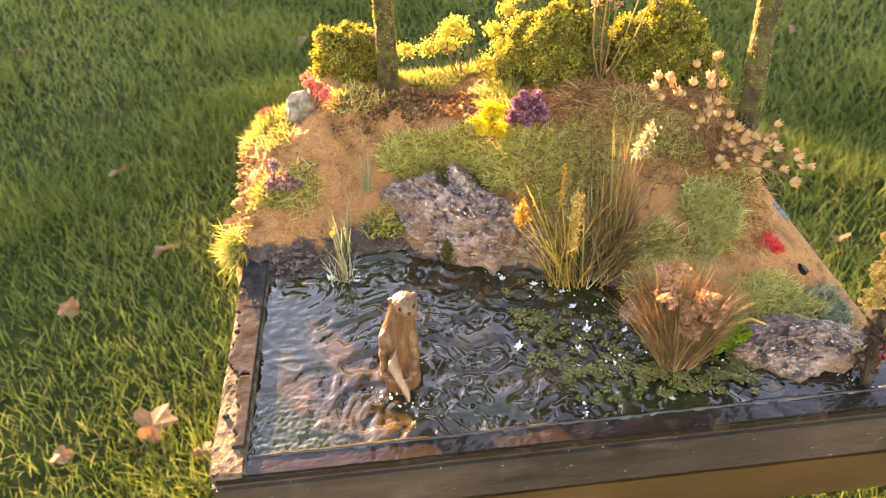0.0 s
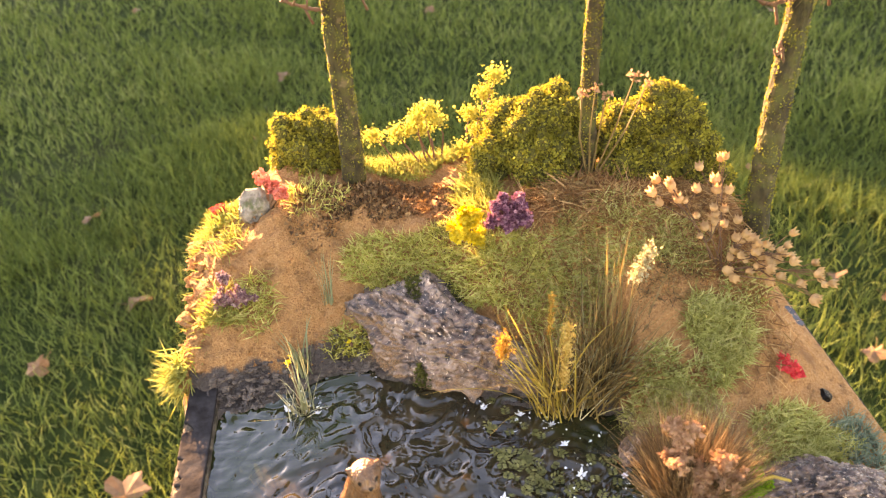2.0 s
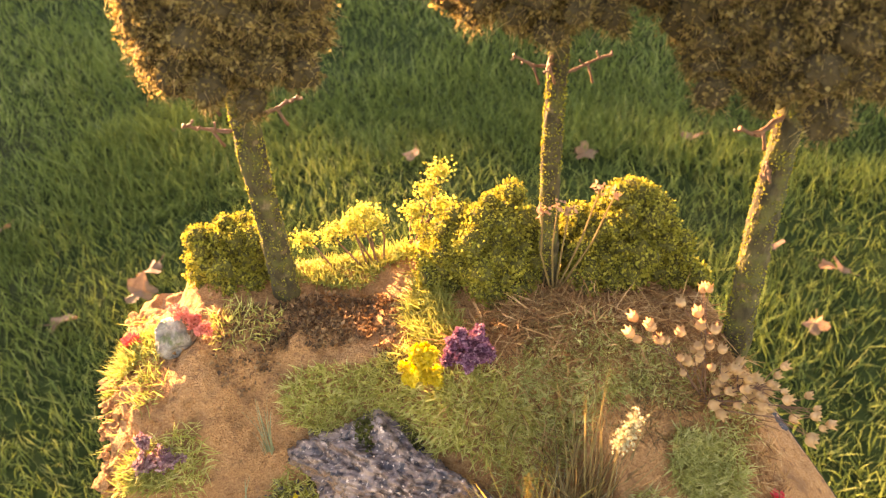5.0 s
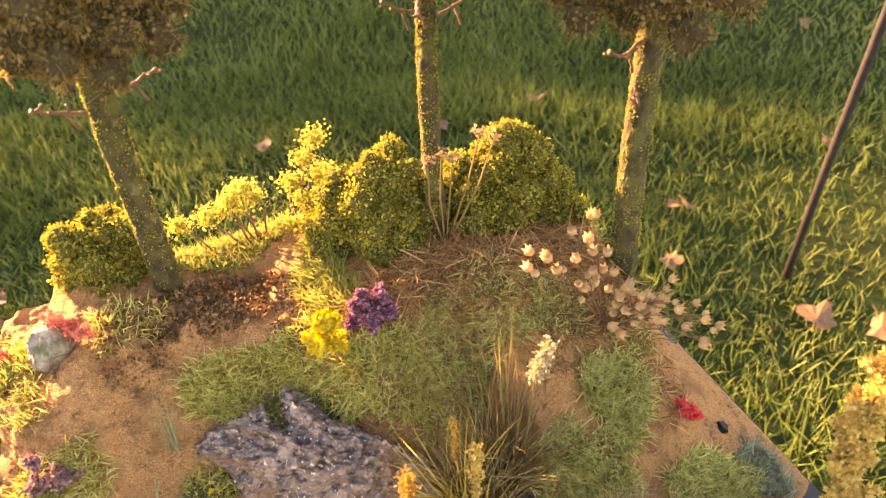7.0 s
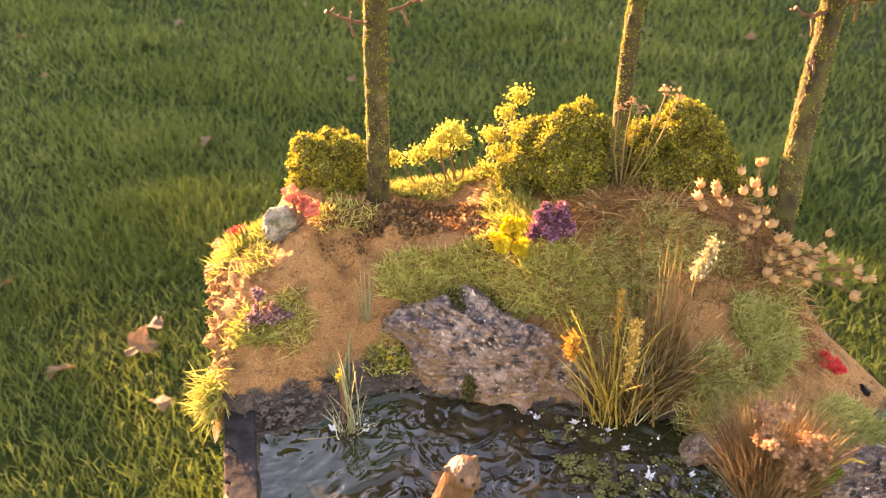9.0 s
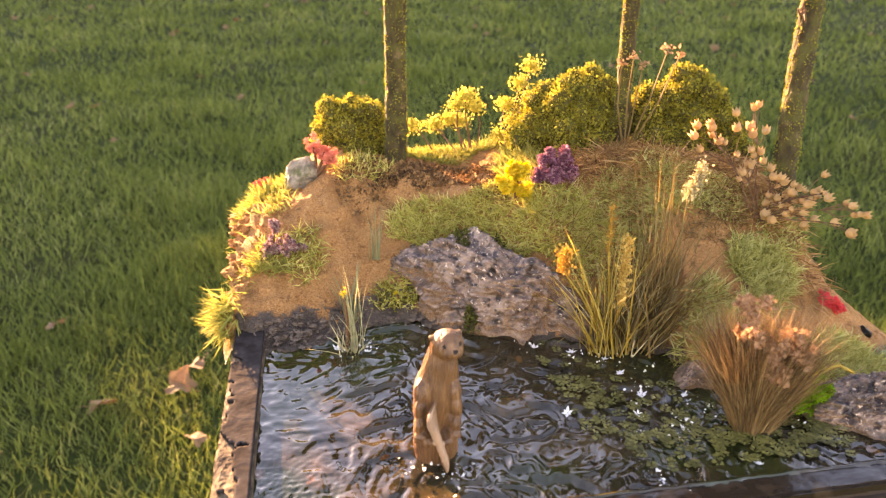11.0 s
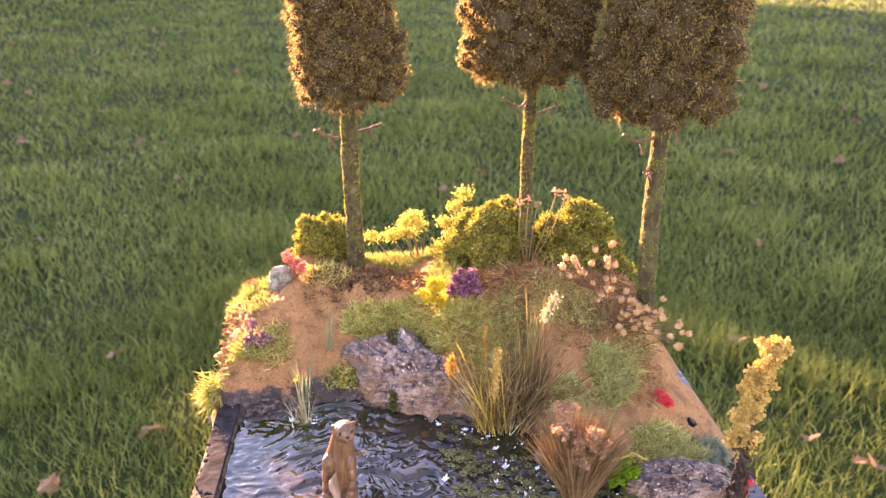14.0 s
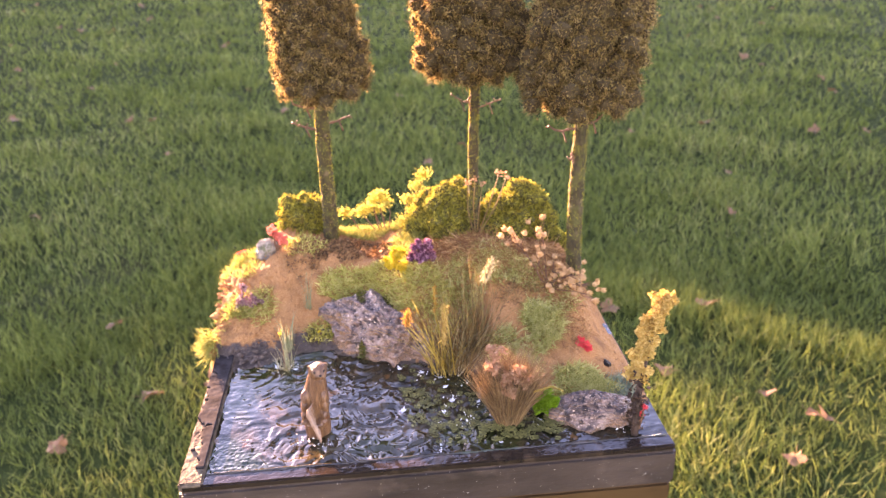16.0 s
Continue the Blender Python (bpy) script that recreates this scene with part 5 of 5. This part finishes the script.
        p = axis + unit(out) * (r * rs.uniform(0.1, 1.35, n) * (0.45 + 0.75 * np.sin(f * 11 + r * 300) ** 2))[:, None]
        s = bits(Soup(), p, out + np.array([0, 0, 0.5]), 0.0105)
        blades(s, axis[:n // 2], unit(out[:n // 2]) + np.array([0, 0, 0.7]), r * rs.uniform(0.5, 1.3, n // 2), 0.005, 0.4, 2)
        s.build("spike", M[m], t)
    # straw bundle at the waterline
    t = thing("straw_bundle", (1.12, 2.60, 0.0), "fan of dry brown straw, narrow at its foot", "straw bundle")
    n = 7000
    a, r = rs.uniform(0, 2 * math.pi, n), np.sqrt(rs.uniform(0, 1, n))
    a = a + 0.10 * np.sin(a * 11) + 0.05 * np.sin(a * 23 + 1)
    r = r * (0.86 + 0.14 * np.sin(a * 7 + 2) + 0.08 * np.sin(a * 17))
    root = np.stack([1.09 + 0.080 * r * np.cos(a), 2.60 + 0.06 * r * np.sin(a), np.full(n, 0.0)], axis=1)
    way = np.stack([0.02 + 0.36 * r * np.cos(a) + 0.10 * np.maximum(0, np.cos(a)) * r ** 3, 0.10 + 0.30 * r * np.sin(a), np.ones(n)], axis=1) + rs.normal(size=(n, 3)) * 0.07
    tagged(blades(Soup(), root[70:], way[70:], 0.58 * rs.uniform(0.35, 1.12, n - 70), 0.0055, 0.35, 3).build("straw_mass", M["straw"], t), kind="stuff")
    for k in range(70):
        blades(Soup(), root[k:k + 1], way[k:k + 1] * 1.1, 0.58 * rs.uniform(0.8, 1.12, 1), 0.008, 0.5, 4).build("straw", M["straw"], t)
    foam("pink_flower", [((1.00, 2.60, 0.60), 0.045), ((0.98, 2.54, 0.52), 0.036), ((1.07, 2.50, 0.46), 0.034), ((1.15, 2.52, 0.48), 0.03), ((1.10, 2.48, 0.36), 0.026), ((1.20, 2.52, 0.40), 0.026)], 150, "pink_foam", "faded pink foam flowers on the straw bundle", "flower", 0.03, foot=(1.1, 2.6, 0.05))
    s = Soup()
    tube(s, [(1.16, 2.6, 0.1), (1.25, 2.56, 0.28), (1.38, 2.55, 0.33), (1.46, 2.56, 0.28)], [0.010, 0.009, 0.008, 0.006], 5)
    tt = thing("dry_stalk", (1.16, 2.6, 0.0), "bent pale dry grass stalk arching from straw", "stalk")
    s.build("stem", M["gold_grass"], tt)
    # dried cluster with round buds
    t = thing("dried_flower_spray", on(1.55, 3.62), "dried spray with many small pinkish-beige buds", "dried flowers")
    foot, st = Vector(on(1.50, 3.60)), Soup()
    heads = []
    limbs = [((1.20, 3.62, 1.01), 6, 0.042), ((1.29, 3.62, 0.90), 4, 0.035), ((1.46, 3.66, 1.04), 6, 0.045), ((1.44, 3.63, 0.88), 5, 0.032), ((1.41, 3.60, 0.78), 6, 0.04),
             ((1.56, 3.56, 0.72), 12, 0.045), ((1.66, 3.52, 0.66), 14, 0.05), ((1.54, 3.50, 0.58), 7, 0.04), ((1.73, 3.46, 0.71), 8, 0.04), ((1.72, 3.47, 0.57), 6, 0.035),
             ((1.84, 3.35, 0.65), 7, 0.04), ((1.82, 3.33, 0.57), 3, 0.03)]
    for tip, n, spread in limbs:
        tip = Vector(tip)
        fork = foot.lerp(tip, 0.7) + Vector((0, 0, 0.02))
        tube(st, [foot + Vector(rs.normal(size=3)) * 0.02, foot.lerp(fork, 0.5) + Vector((0.03 * rs.normal(), 0.02 * rs.normal(), 0.025)), fork], [0.0038, 0.0032, 0.0026], 5)
        for k in range(n):
            h = tip + Vector(rs.normal(size=3)) * spread
            h.z = max(h.z, float(hill(h.x, h.y)) + 0.03)
            tube(st, [fork, fork.lerp(h, 0.6) + Vector(rs.normal(size=3)) * 0.012, h], [0.0024, 0.002, 0.0018], 4)
            heads.append(h)
    st.build("stem", M["twig"], t)
    for k, h in enumerate(heads):
        d = (h - foot).normalized()
        r = 0.021 * rs.uniform(0.7, 1.2)
        bm = bmesh.new()
        rot = d.to_track_quat("Z", "Y").to_matrix()
        rings = []
        for zz, rr in ((-1.0, 0.12), (-0.72, 0.62), (-0.2, 0.92), (0.35, 0.86), (0.7, 0.0)):
            ring = []
            for i in range(10):
                a = 2 * math.pi * i / 10
                tooth = (1.0 if i % 2 else 0.0) if zz > 0.6 else 0.5
                wide, up = (0.55 + 0.42 * tooth, 0.45 + 0.75 * tooth) if zz > 0.6 else (rr * (1 + 0.1 * math.sin(5 * a + k)), zz)
                ring.append(bm.verts.new(h + rot @ Vector((wide * r * math.cos(a), wide * r * math.sin(a), up * r))))
            rings.append(ring)
        for lo, hi in zip(rings, rings[1:]):
            for i in range(10):
                bm.faces.new((lo[i], lo[(i + 1) % 10], hi[(i + 1) % 10], hi[i]))
        bm.faces.new(rings[0][::-1])
        hub = bm.verts.new(h + rot @ Vector((0, 0, 0.1 * r)))
        for i in range(10):
            bm.faces.new((rings[-1][i], rings[-1][(i + 1) % 10], hub))
        part("bud", bm, M["bud"], t)
    # gold foam plant on the corner
    t = thing("gold_plant", (1.93, 2.40, 0.0), "tall golden crumbly foam plant on a dark stem", "plant")
    s = Soup()
    tube(s, [(1.93, 2.40, -0.03), (1.945, 2.46, 0.18), (1.99, 2.56, 0.40), (2.08, 2.66, 0.66), (2.17, 2.74, 0.88)], [0.026, 0.024, 0.021, 0.015, 0.009], 9)
    p = np.array([1.95, 2.47, 0.2]) + rs.normal(size=(260, 3)) * np.array([0.03, 0.03, 0.11])
    bits(s, p, rs.normal(size=p.shape), 0.024)
    s.build("stem", M["dark_stem"], t, "dark ragged brown stem")
    s = Soup()
    heads = []
    knots = [Vector((1.97, 2.56, 0.42)).lerp(Vector((2.15, 2.73, 0.89)), f) + Vector(rs.normal(size=3)) * 0.024 for f in (-0.04, 0.04, 0.12, 0.2, 0.28, 0.36, 0.44, 0.52, 0.6, 0.72, 0.8, 0.88, 0.96)]
    for k in range(250):
        heads.append((knots[rs.randint(13)] + Vector(rs.normal(size=3)) * 0.025, 0.007 + 0.013 * rs.uniform()))
    for c, r in heads:
        bm = lump(c, (r * 0.8,) * 3, c[2] * 10, 0.4, 2.8, 2)
        bm.verts.index_update()
        s.add([v.co[:] for v in bm.verts], [[v.index for v in f.verts] for f in bm.faces])
        q, nn = surface_points(bm, 44)
        bits(s, q + nn * (rs.uniform(0, 0.012, 44))[:, None], nn, 0.015)
        bm.free()
    s.build("flower_head", M["gold_foam"], t)
    foam("red_flower", [((1.99, 2.44, 0.20), 0.018), ((1.97, 2.45, 0.14), 0.014)], 60, "red_foam", "small red flowers at the dark stem", "flower", 0.016, foot=(1.95, 2.43, 0.0))
    # twiggy flower before the thin trunk
    t = thing("dry_flower_twig", on(0.99, 4.22), "thin branching twig with faded pink dry flowers", "twig")
    f0 = Vector(on(0.985, 4.20))
    for k, h in enumerate([(0.93, 4.20, 1.20), (0.99, 4.18, 1.25), (1.05, 4.2, 1.19), (1.19, 4.22, 1.27), (1.25, 4.2, 1.24)]):
        fork = f0.lerp(Vector(h), 0.55) + Vector((0.015 * k - 0.03, -0.01, 0))
        st = tube(Soup(), [f0 + Vector((0.006 * k, 0, 0)), fork, h], [0.006, 0.005, 0.0035], 5).build("stem", M["reed"], t)
        q = np.array(h) + rs.normal(size=(14, 3)) * 0.012
        bits(Soup(), q, rs.normal(size=q.shape), 0.018, 0.8).build("flower", M["pink_foam"], st)


WHITE_FLOWERS = [(0.71, 2.87), (0.65, 2.73), (0.90, 2.85), (0.81, 2.61), (0.67, 3.05), (0.32, 3.31), (0.49, 3.25), (0.63, 3.17), (-0.65, 3.41), (-0.50, 3.37), (-0.38, 3.70), (0.62, 2.62), (0.35, 2.78), (1.02, 2.38)]


def water_plants():
    """Flat fronds on the pond and white flecks of petals."""
    s = Soup()
    for k in range(300):
        x = rs.uniform(0.35, 1.42)
        y = np.interp(x, [0.35, 0.6, 0.9, 1.42], [2.95, 2.72, 2.52, 2.50]) + 0.17 * rs.normal() * (1.2 if x < 0.9 else 0.5)
        if base_uv(x, y)[1] < 0.2:
            continue
        a, ln = rs.uniform(0, 2 * math.pi), rs.uniform(0.035, 0.085)
        d = np.array([math.cos(a), math.sin(a), 0.12])
        sd = np.array([-math.sin(a), math.cos(a), 0])
        o = np.array([x, y, 0.010 + 0.010 * rs.uniform()])
        for j in range(7):
            u, side = (j // 2 + 1) / 4.0, (-1, 1)[j % 2]
            if j == 6:
                side, u = 0, 1.0
            root, tip = o + d * ln * u * 0.8, o + d * ln * (u * 0.8 + 0.25) + sd * side * 0.024
            w = unit(np.cross(tip - root, [0, 0, 1.0])) * 0.0066
            m2 = (root + tip) / 2
            s.add([root, m2 + w, tip, m2 - w], [(0, 1, 2, 3)])
    tagged(s.build("pond_weed", M["frond"], origin=at(0.85, 2.6, 0)), "small olive-green lobed fronds floating on the pond", "pond weed", kind="stuff")
    s = Soup()
    spots = [(0.72, 2.92), (0.66, 2.8), (0.81, 2.65), (0.62, 3.19), (-0.54, 3.42), (-0.48, 3.44), (-0.6, 3.4), (0.59, 2.33), (-0.15, 2.5), (-0.33, 2.5), (-0.2, 2.45), (0.5, 3.22), (0.8, 3.1), (0.3, 3.32), (-0.2, 3.6), (0.95, 2.75), (1.3, 2.58), (1.86, 2.45)]
    for x, y in spots:
        n = rs.randint(7, 20)
        p = np.array([x, y, 0.018]) + rs.normal(size=(n, 3)) * np.array([0.04, 0.04, 0.004])
        bits(s, p, rs.normal(size=(n, 3)) + np.array([0, 0, 0.6]), 0.004 + 0.010 * rs.uniform(size=n) ** 2, 0.9)
    first = None
    for k, (x, y) in enumerate(WHITE_FLOWERS):
        if first is None:
            first = thing("white_flower", (x, y, 0.008), "tiny ragged white flower floating on the dark pond", "flower", "white flowers on the pond")
            for j in range(6):
                a = 2 * math.pi * j / 6 + 0.3
                d, sd = np.array([math.cos(a), math.sin(a), 0.25]), np.array([-math.sin(a), math.cos(a), 0])
                o = np.array([x, y, 0.012])
                ln = 0.030 * (1 + 0.3 * math.sin(j * 2.1))
                Soup().add([o, o + d * ln * 0.5 + sd * 0.008, o + d * ln + np.array([0, 0, 0.006]), o + d * ln * 0.5 - sd * 0.008, o + d * ln * 0.5 + np.array([0, 0, 0.004])],
                           [(0, 1, 4), (1, 2, 4), (2, 3, 4), (3, 0, 4)]).build("petal", M["fleck"], first)
        else:
            m = Matrix.Translation(at(x, y, 0.008)) @ Matrix.Rotation(k * 1.3, 4, "Z") @ Matrix.Rotation(0.3 * math.sin(k * 2), 4, "X") @ Matrix.Scale(0.5 + 0.4 * abs(math.sin(k * 1.7)), 4)
            copy_thing(first, m).matrix_basis = m
    tagged(s.build("petal_flecks", M["fleck"], origin=at(0.6, 2.8, 0)), "tiny white petal flecks floating on the pond", "petals", kind="stuff")


lawn()
fallen_leaves()
distance()
shade_trees()
stake()
base()
pond()
hillside()
trees()
rocks()
otter()
vegetation()
water_plants()
